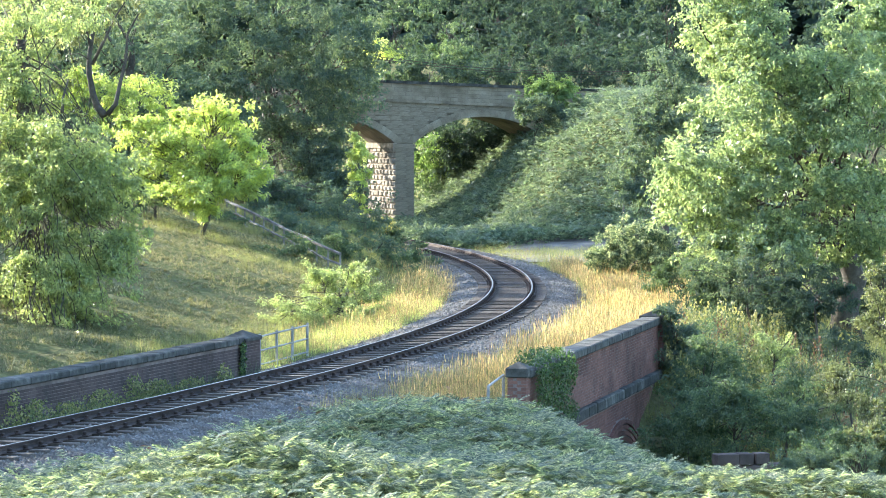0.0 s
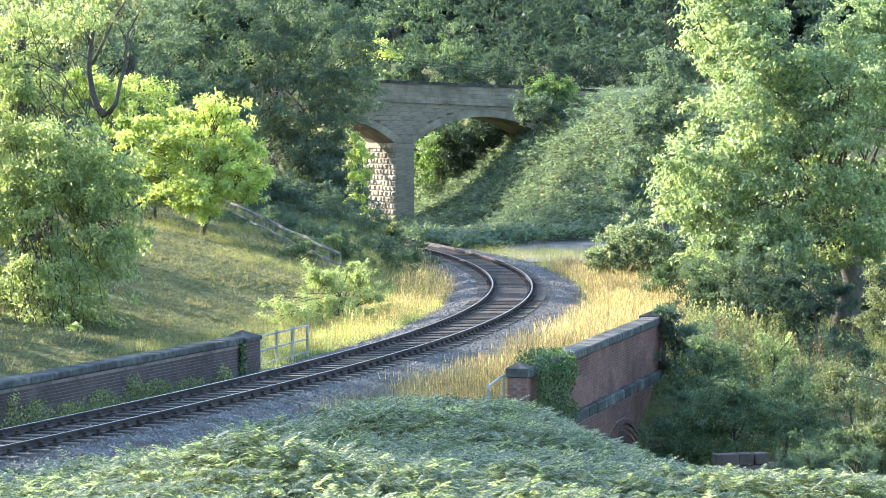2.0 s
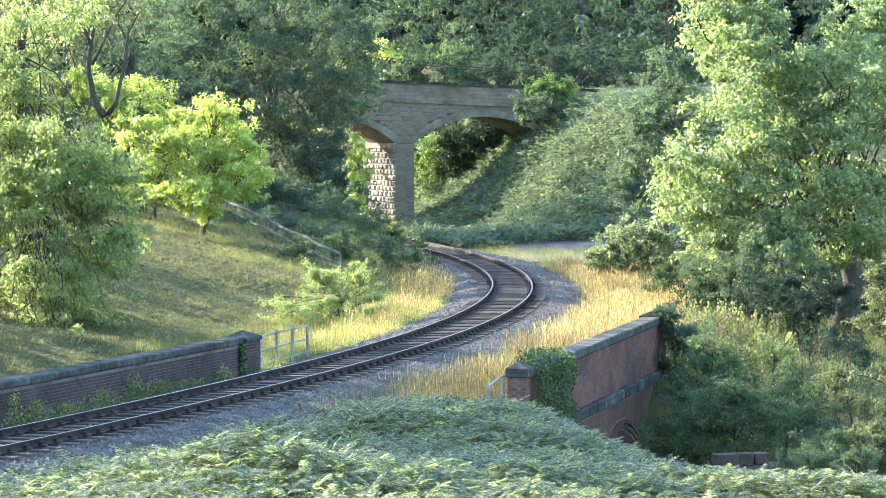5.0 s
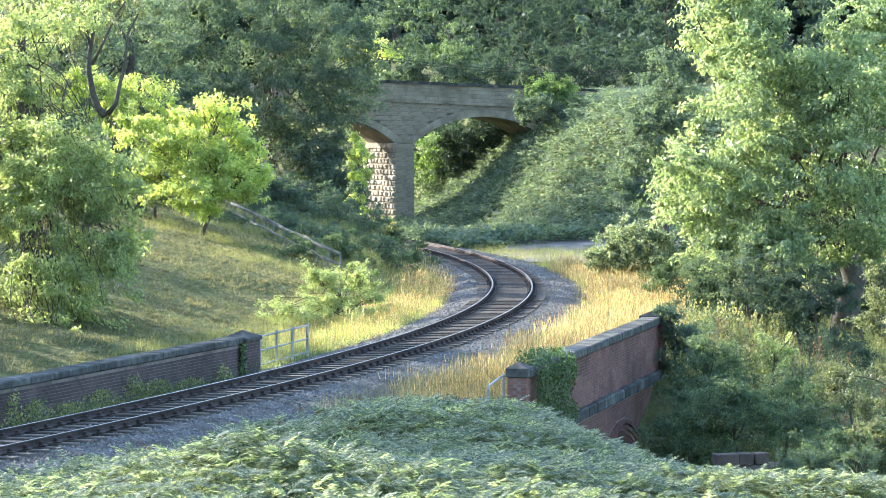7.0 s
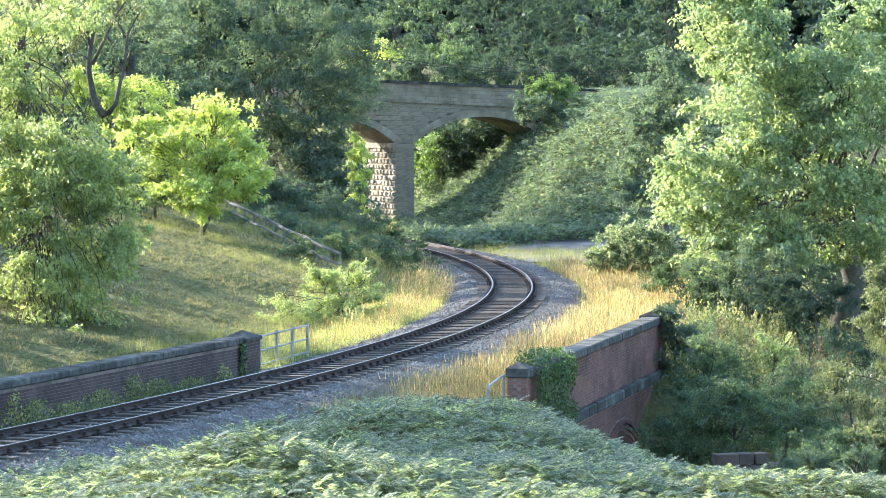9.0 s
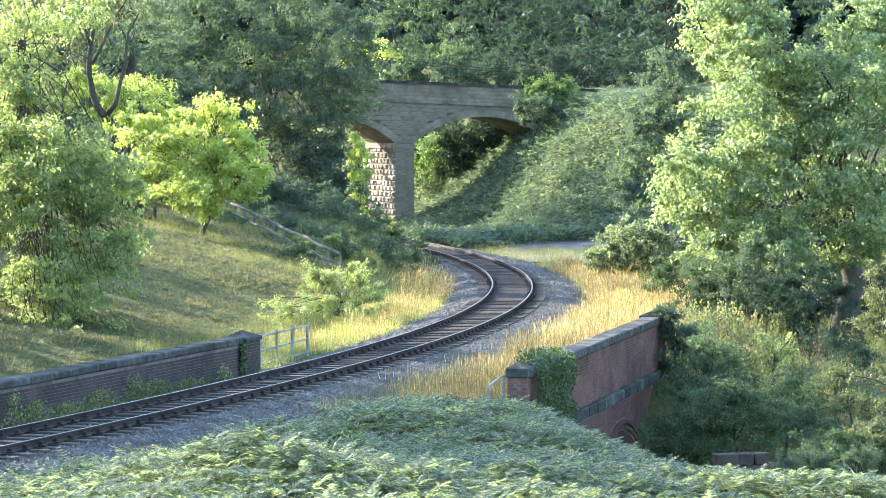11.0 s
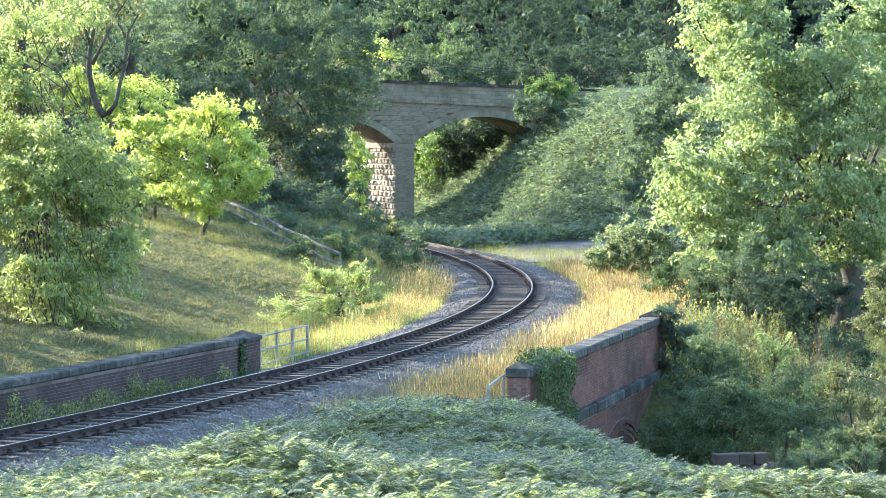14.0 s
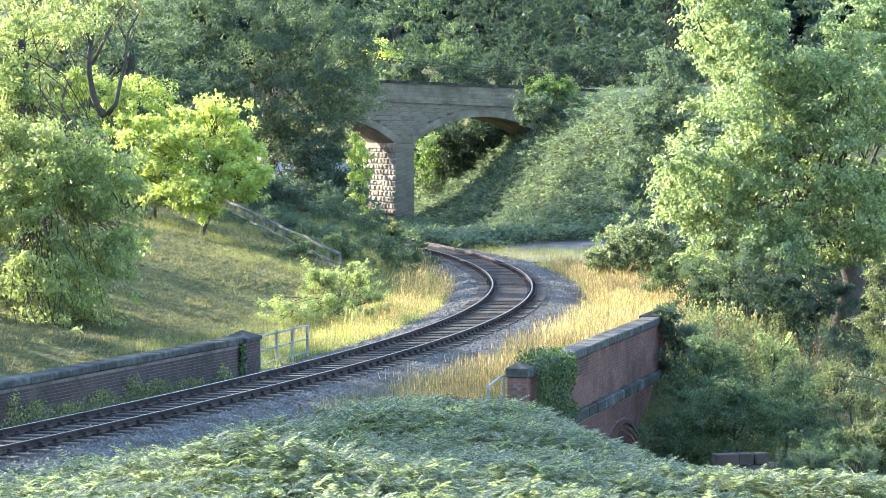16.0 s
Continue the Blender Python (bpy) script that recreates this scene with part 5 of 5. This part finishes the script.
# ---------------------------------------------------------------- fences, ivy, stones, wires
def leaf_patch(name, label, P, N, size, mat, category, parent=None):
    A = unit(rng.normal(size=P.shape) * 0.6 + np.array([0, 0, -0.8]))
    L = size * rng.uniform(0.6, 1.4, len(P))
    V, F = leaf_arrays(P, A, N + rng.normal(size=P.shape) * 0.35, L, L * 0.8, 0.08)
    return tagged(array_mesh(name, V, F, mat, parent), label, category, kind="stuff")


def build_ivy():
    m, n = frame_along(RW0, RW1)
    k = 8500
    x = rng.uniform(0.35, 5.6, k)
    top = np.interp(x, [0.35, 1.5, 3.5, 5.0, 5.6], [0.75, 0.95, 0.9, 0.75, 0.3]) + 0.06 * np.sin(x * 9)
    z = top - (top + 1.25) * rng.random(k) ** 1.2
    keep = x < np.interp(z, [-1.3, -0.2, 0.4, 0.7], [5.4, 4.9, 5.1, 5.5]) + 0.35 * np.sin(z * 7)
    x, z = x[keep], z[keep]
    over = z > 0.62
    y = np.where(over, rng.uniform(-0.4, 0.3, len(x)), -0.3 - rng.random(len(x)) * 0.2)
    P = np.array([tuple(m @ Vector(p)) for p in zip(x, y, z)])
    nrm = np.array(m.to_3x3() @ Vector((0, -1, 0)))
    leaf_patch("ivy", "glossy green ivy climbing over the end of the brick parapet", P, np.where(over[:, None], np.array([0, 0, 1.0]), nrm), 0.06, L_IVY, "ivy")
    k = 600
    m2, n2 = frame_along(LW0, LW1)
    x, z = n2 - 1.28 + rng.normal(size=k) * 0.1, rng.uniform(-0.5, 0.5, k)
    P = np.array([tuple(m2 @ Vector(p)) for p in zip(x, -0.28 + 0 * x, z)])
    leaf_patch("ivy", "thin dark ivy in the corner of the brick pillar", P, np.broadcast_to(np.array(m2.to_3x3() @ Vector((0, -1, 0))), P.shape), 0.07, L_IVY, "ivy")


def build_wall_weeds():
    m, n = frame_along(LW0, LW1)
    P = []
    for x0, w, top, k in ((12.4, 0.4, 0.4, 300), (13.6, 1.1, 0.1, 700), (15.4, 1.0, -0.1, 500), (17.3, 1.6, 0.02, 900), (19.5, 0.9, 0.2, 500), (20.9, 1.4, 0.0, 800), (23.2, 1.5, -0.15, 700), (25.6, 0.6, 0.05, 300), (10.5, 1.2, 0.2, 500)):
        x = x0 + rng.normal(size=k) * w * 0.5
        z = -0.6 + (top + 0.6) * rng.random(k) * np.exp(-((x - x0) / w) ** 2) + rng.uniform(0, 0.1, k)
        P += [tuple(m @ Vector((a, -0.3 - random.random() * 0.25, c))) for a, c in zip(x, z)]
    P = np.array(P)
    leaf_patch("wall_weeds", "straggling green weeds growing up the foot of the brick parapet", P, np.tile(np.array([0.3, -0.8, 0.5]), (len(P), 1)), 0.06, L_GRASS, "weeds")


def build_handrail():
    rail = thing("handrail", "pale painted tubular steel handrail beside the railway", "railing")
    s0, s1 = s_at(90.6), s_at(95.6)
    tops = []
    for k, s in enumerate(np.linspace(s0, s1, 4)):
        x, y, _ = along(s, -2.72)
        x, y = float(x), float(y)
        tops.append(Vector((x, y, 0.48)))
        bm = bmesh.new()
        tube(bm, [Vector((x, y, -0.75)), Vector((x, y, 0.48))], [0.036, 0.036], 8)
        bmesh.ops.create_icosphere(bm, subdivisions=1, radius=0.05, matrix=Matrix.Translation((x, y, 0.49)))
        part("post", bm, M_PAINT, rail)
    for drop in (0.02, 0.4, 0.78):
        bm = bmesh.new()
        tube(bm, [p - Vector((0, 0, drop)) for p in tops], [0.025] * 4, 8)
        part("rail_tube", bm, M_PAINT, rail)
    rail = thing("handrail", "short pale steel handrail sloping down beside the pillar", "railing")
    a, b = Vector(px(891, 664, 77.2)), Vector(px(864, 684, 75.4))
    for p in (a, b):
        bm = bmesh.new()
        tube(bm, [Vector((p.x, p.y, float(height(p.x, p.y)) - 0.3)), p], [0.04, 0.035], 8)
        part("post", bm, M_PAINT, rail)
    bm = bmesh.new()
    tube(bm, [a, b], [0.028, 0.028], 8)
    part("rail_tube", bm, M_PAINT, rail)


def build_fence():
    """Three-rail timber fence running down the slope."""
    fence = thing("timber_fence", "weathered grey three-rail timber fence running down the slope", "fence")
    a, b = Vector((-3.85, 127.0)), Vector((-10.2, 154.0))
    n = 13
    tops = []
    for k in range(n):
        p = a.lerp(b, k / (n - 1))
        t = Vector((p.x, p.y, 1.22 + (2.72 - 1.22) * k / (n - 1) + random.uniform(-0.03, 0.03)))
        tops.append(t)
        bm = bmesh.new()
        box(bm, t.x - 0.035, t.x + 0.035, t.y - 0.035, t.y + 0.035, float(height(p.x, p.y)) - 0.4, t.z + 0.01, 0.012)
        part("post", bm, M_WOOD, fence)
    for p, q in zip(tops, tops[1:]):
        for drop, w in ((0.0, 0.042), (0.4, 0.03), (0.75, 0.03)):
            d = (q - p).normalized() * 0.05
            bm = bmesh.new()
            pts = [p - d - Vector((0, 0, drop + random.uniform(-0.02, 0.02))), q + d - Vector((0, 0, drop + random.uniform(-0.02, 0.02)))]
            r = []
            for c in pts:
                r.append([bm.verts.new(c + Vector((dx, -0.09 if drop else -0.06, dz))) for dx, dz in ((-0.04, -w), (0.04, -w), (0.04, w), (-0.04, w))])
            for k in range(4):
                bm.faces.new((r[0][k], r[0][(k + 1) % 4], r[1][(k + 1) % 4], r[1][k]))
            bm.faces.new(r[0][::-1])
            bm.faces.new(r[1])
            part("fence_rail", bm, M_WOOD, fence)


def build_small():
    # broken stonework by the stream
    ruin = thing("ruined_wall", "low ruined wall of squared red-brown stone blocks in the gully", "wall", at=Matrix.Translation((6.9, 79.0, 0)) @ Matrix.Rotation(0.25, 4, "Z"))
    for r in range(11):
        x = -1.05 + random.uniform(0, 0.3) + 0.12 * max(r - 6, 0)
        while x < 0.9 - 0.1 * max(r - 7, 0):
            w = random.uniform(0.35, 0.65)
            bm = bmesh.new()
            z = -4.56 + r * 0.28
            box(bm, x + 0.008, x + w - 0.008, random.uniform(-0.05, 0.04), 0.4, z, z + random.uniform(0.255, 0.275), 0.02, Matrix.Rotation(random.uniform(-0.03, 0.03), 4, "Y"))
            part("stone_block", bm, M_RUIN, ruin)
            x += w + random.uniform(0, 0.03)
    # old posts among the ferns
    for u, v, d, r, h in ((1305, 858, 58, 0.075, 1.3), (1103, 358, 165, 0.05, 1.2)):
        x, y, z = px(u, v, d)
        g = float(height(x, y)) - 0.3
        post = thing("fence_post", "old weathered grey timber post among bracken", "post", at=Matrix.Translation((x, y, g)))
        bm = bmesh.new()
        tube(bm, [Vector((0, 0, 0)), Vector((0.02, 0, (z - g) * 0.5)), Vector((0.01, 0.01, z - g))], [r, r * 0.95, r * 0.85], 9)
        part("timber", bm, M_WOOD, post)
    # wires over the road
    for (u0, v0), (u1, v1), sag in (((640, 96), (1180, 124), 0.5), ((640, 101), (1180, 128), 0.5)):
        a, b = Vector(px(u0, v0, 214)), Vector(px(u1, v1, 218))
        bm = bmesh.new()
        tube(bm, [a.lerp(b, t) - Vector((0, 0, sag * 4 * t * (1 - t))) for t in np.linspace(0, 1, 17)], [0.018] * 17, 4)
        tagged(part("overhead_wire", bm, M_RUST), "thin dark overhead wire across the road", "wire", "wires over the road")
    # sapling and flower heads
    x, y, z = px(748, 830, 58)
    tree("sapling", "slender bright green sapling rising from the bracken", (x, y), (0.02, 0, z - float(height(x, y))), 0.012, [(x, y, z, 0.09, 0.09, 0.14, 14)], L_ASH, 0.045, 0.08, 12, category="sapling", sway=3.0, limbs=2)
    n = 46
    x, y = rng.uniform(-1.6, 1.6, n), rng.uniform(58, 76, n)
    k = across(x, y) > 5
    x, y = x[k], y[k]
    P = np.stack([x, y, height(x, y) + rng.uniform(0.5, 0.75, len(x))], 1)
    V, F = leaf_arrays(np.repeat(P, 5, 0), rng.normal(size=(len(P) * 5, 3)) * np.array([1, 1, 0.2]), np.tile([0, 0, 1.0], (len(P) * 5, 1)), np.full(len(P) * 5, 0.04), np.full(len(P) * 5, 0.035))
    tagged(array_mesh("bramble_flowers", V, F, M_PAINT), "small white bramble flowers above the bracken", "flowers", kind="stuff")
    # gravel yard beyond the bend
    yy = np.linspace(157, 178, 22)
    V, F = [], []
    for y in yy:
        c = float(centre_x(y))
        xs = np.linspace(max(c + 3.1, 1.2 + (y - 157) * 0.12), 9.5 + (y - 157) * 0.25, 14)
        V.append([(x, y, float(height(x, y)) + 0.05) for x in xs])
    V = np.array(V)
    i = np.arange(22 * 14).reshape(22, 14)
    F = np.stack([i[:-1, :-1], i[:-1, 1:], i[1:, 1:], i[1:, :-1]], -1).reshape(-1, 4)
    tagged(array_mesh("gravel_path", V.reshape(-1, 3), F, M_SOIL, smooth=True), "pale gravel track at the foot of the embankment", "path", kind="structure")


build_ivy()
build_wall_weeds()
build_handrail()
build_fence()
build_small()


# ---------------------------------------------------------------- train
def paint(name, col, rough=0.35):
    def build(nt, bsdf):
        n = tex(nt, "ShaderNodeTexNoise", 2.5, 5)
        nt.links.new(mix(nt, n.outputs[0], tuple(c * 0.8 for c in col), col), bsdf.inputs["Base Color"])
    return material(name, build, rough, 0.5)


M_CREAM, M_LIVERY = paint("cream_railcar_paint", (0.78, 0.76, 0.7)), paint("blue_grey_paint", (0.3, 0.34, 0.38))
M_BLACK, M_ROOF = paint("sooty_black_paint", (0.05, 0.055, 0.06), 0.45), paint("grey_roof_paint", (0.5, 0.52, 0.54), 0.6)


def glass(nt, bsdf):
    bsdf.inputs["Base Color"].default_value = (0.03, 0.035, 0.04, 1)


M_GLASS = material("railcar_window_glass", glass, 0.06, 0.8)


def prism(bm, prof, x0, x1):
    """A profile of (y, z) pushed from x0 to x1."""
    a, b = [bm.verts.new((x0, y, z)) for y, z in prof], [bm.verts.new((x1, y, z)) for y, z in prof]
    for k in range(len(prof)):
        bm.faces.new((a[k], a[(k + 1) % len(prof)], b[(k + 1) % len(prof)], b[k]))
    bm.faces.new(a[::-1])
    bm.faces.new(b)
    bmesh.ops.recalc_face_normals(bm, faces=bm.faces)


def wheelset(parent, x, r):
    for side in (-1, 1):
        bm = bmesh.new()
        bmesh.ops.create_cone(bm, cap_ends=True, segments=18, radius1=r, radius2=r * 0.97, depth=0.13, matrix=Matrix.Translation((x, side * 0.75, r)) @ Matrix.Rotation(math.pi / 2, 4, "X"))
        part("wheel", bm, M_RUST, parent)


def build_railcar(front):
    """A pale railcar; the leading one has a driving cab with windows and buffers."""
    car = thing("railcar", "pale cream and blue-grey railcar running behind the trees", "railcar", "train")
    h = 9.4
    bm = bmesh.new()
    prism(bm, [(-1.36, 0.95), (1.36, 0.95), (1.38, 1.6), (-1.38, 1.6)], -h, h)
    part("lower_body", bm, M_LIVERY, car, "blue-grey lower panels")
    bm = bmesh.new()
    prism(bm, [(-1.38, 1.6), (1.38, 1.6), (1.34, 3.1), (-1.34, 3.1)], -h, h)
    part("upper_body", bm, M_CREAM, car, "cream upper panels")
    bm = bmesh.new()
    prism(bm, [(1.37 * math.cos(t), 3.1 + 0.72 * math.sin(t)) for t in np.linspace(0, math.pi, 13)], -h, h)
    part("roof", bm, M_ROOF, car, "pale grey curved roof")
    bm = bmesh.new()
    box(bm, -h + 0.3, h - 0.3, -1.1, 1.1, 0.7, 0.95)
    box(bm, -2.5, 2.5, -1.0, 1.0, 0.35, 0.75)
    part("underframe", bm, M_BLACK, car)
    for side in (-1, 1):
        for k in range(8):
            x = -h + 1.7 + k * 2.25
            bm = bmesh.new()
            box(bm, x - 0.5, x + 0.5, side * 1.37 - 0.02, side * 1.37 + 0.02, 2.15, 2.8, 0.01)
            part("window", bm, M_GLASS, car, "dark railcar window")
    if front:
        for y in (-0.82, 0.0, 0.82):
            bm = bmesh.new()
            box(bm, h - 0.01, h + 0.03, y - 0.34, y + 0.34, 2.15, 2.95, 0.01)
            part("cab_window", bm, M_GLASS, car, "dark cab window")
        for y in (-0.85, 0.85):
            bm = bmesh.new()
            bmesh.ops.create_cone(bm, cap_ends=True, segments=16, radius1=0.16, radius2=0.16, depth=0.5, matrix=Matrix.Translation((h + 0.22, y, 1.05)) @ Matrix.Rotation(math.pi / 2, 4, "Y"))
            part("buffer", bm, M_BLACK, car, "black round buffer")
    for x in (-7.8, -5.2, 5.2, 7.8):
        wheelset(car, x, 0.46)
    return car


TRAIN = [(build_railcar(True), 9.5)]
trailer = build_railcar(False)
for k in range(2):
    TRAIN.append((trailer if k == 0 else copy_thing(trailer, Matrix.Identity(4)), 28.9 + 19.4 * k))


# ---------------------------------------------------------------- motion
def motions():
    random.seed(5)
    for ob, at, amount in SWAY:
        ph, ph2 = random.uniform(0, 6.28), random.uniform(0, 6.28)
        rows = []
        for t in np.arange(0, 16.01, 0.8):
            a = amount * (math.sin(t * 1.3 + ph) * 0.6 + math.sin(t * 2.3 + ph2) * 0.4)
            b = amount * math.sin(t * 1.9 + ph2) * 0.6
            rows.append((float(t), pose(*at, b, a, 0)))
        walk(ob, rows)
    # the train comes round behind the wood towards the bridge
    for ob, behind in TRAIN:
        rows = []
        for t in np.arange(0, 16.01, 1.0):
            x, y, k = along(s_at(192.5) + 10.0 * (16 - t) + behind)
            rows.append((float(t), pose(float(x), float(y), 0.0, 0, 0, math.degrees(math.atan2(-1, -float(k))))))
        walk(ob, rows)


motions()
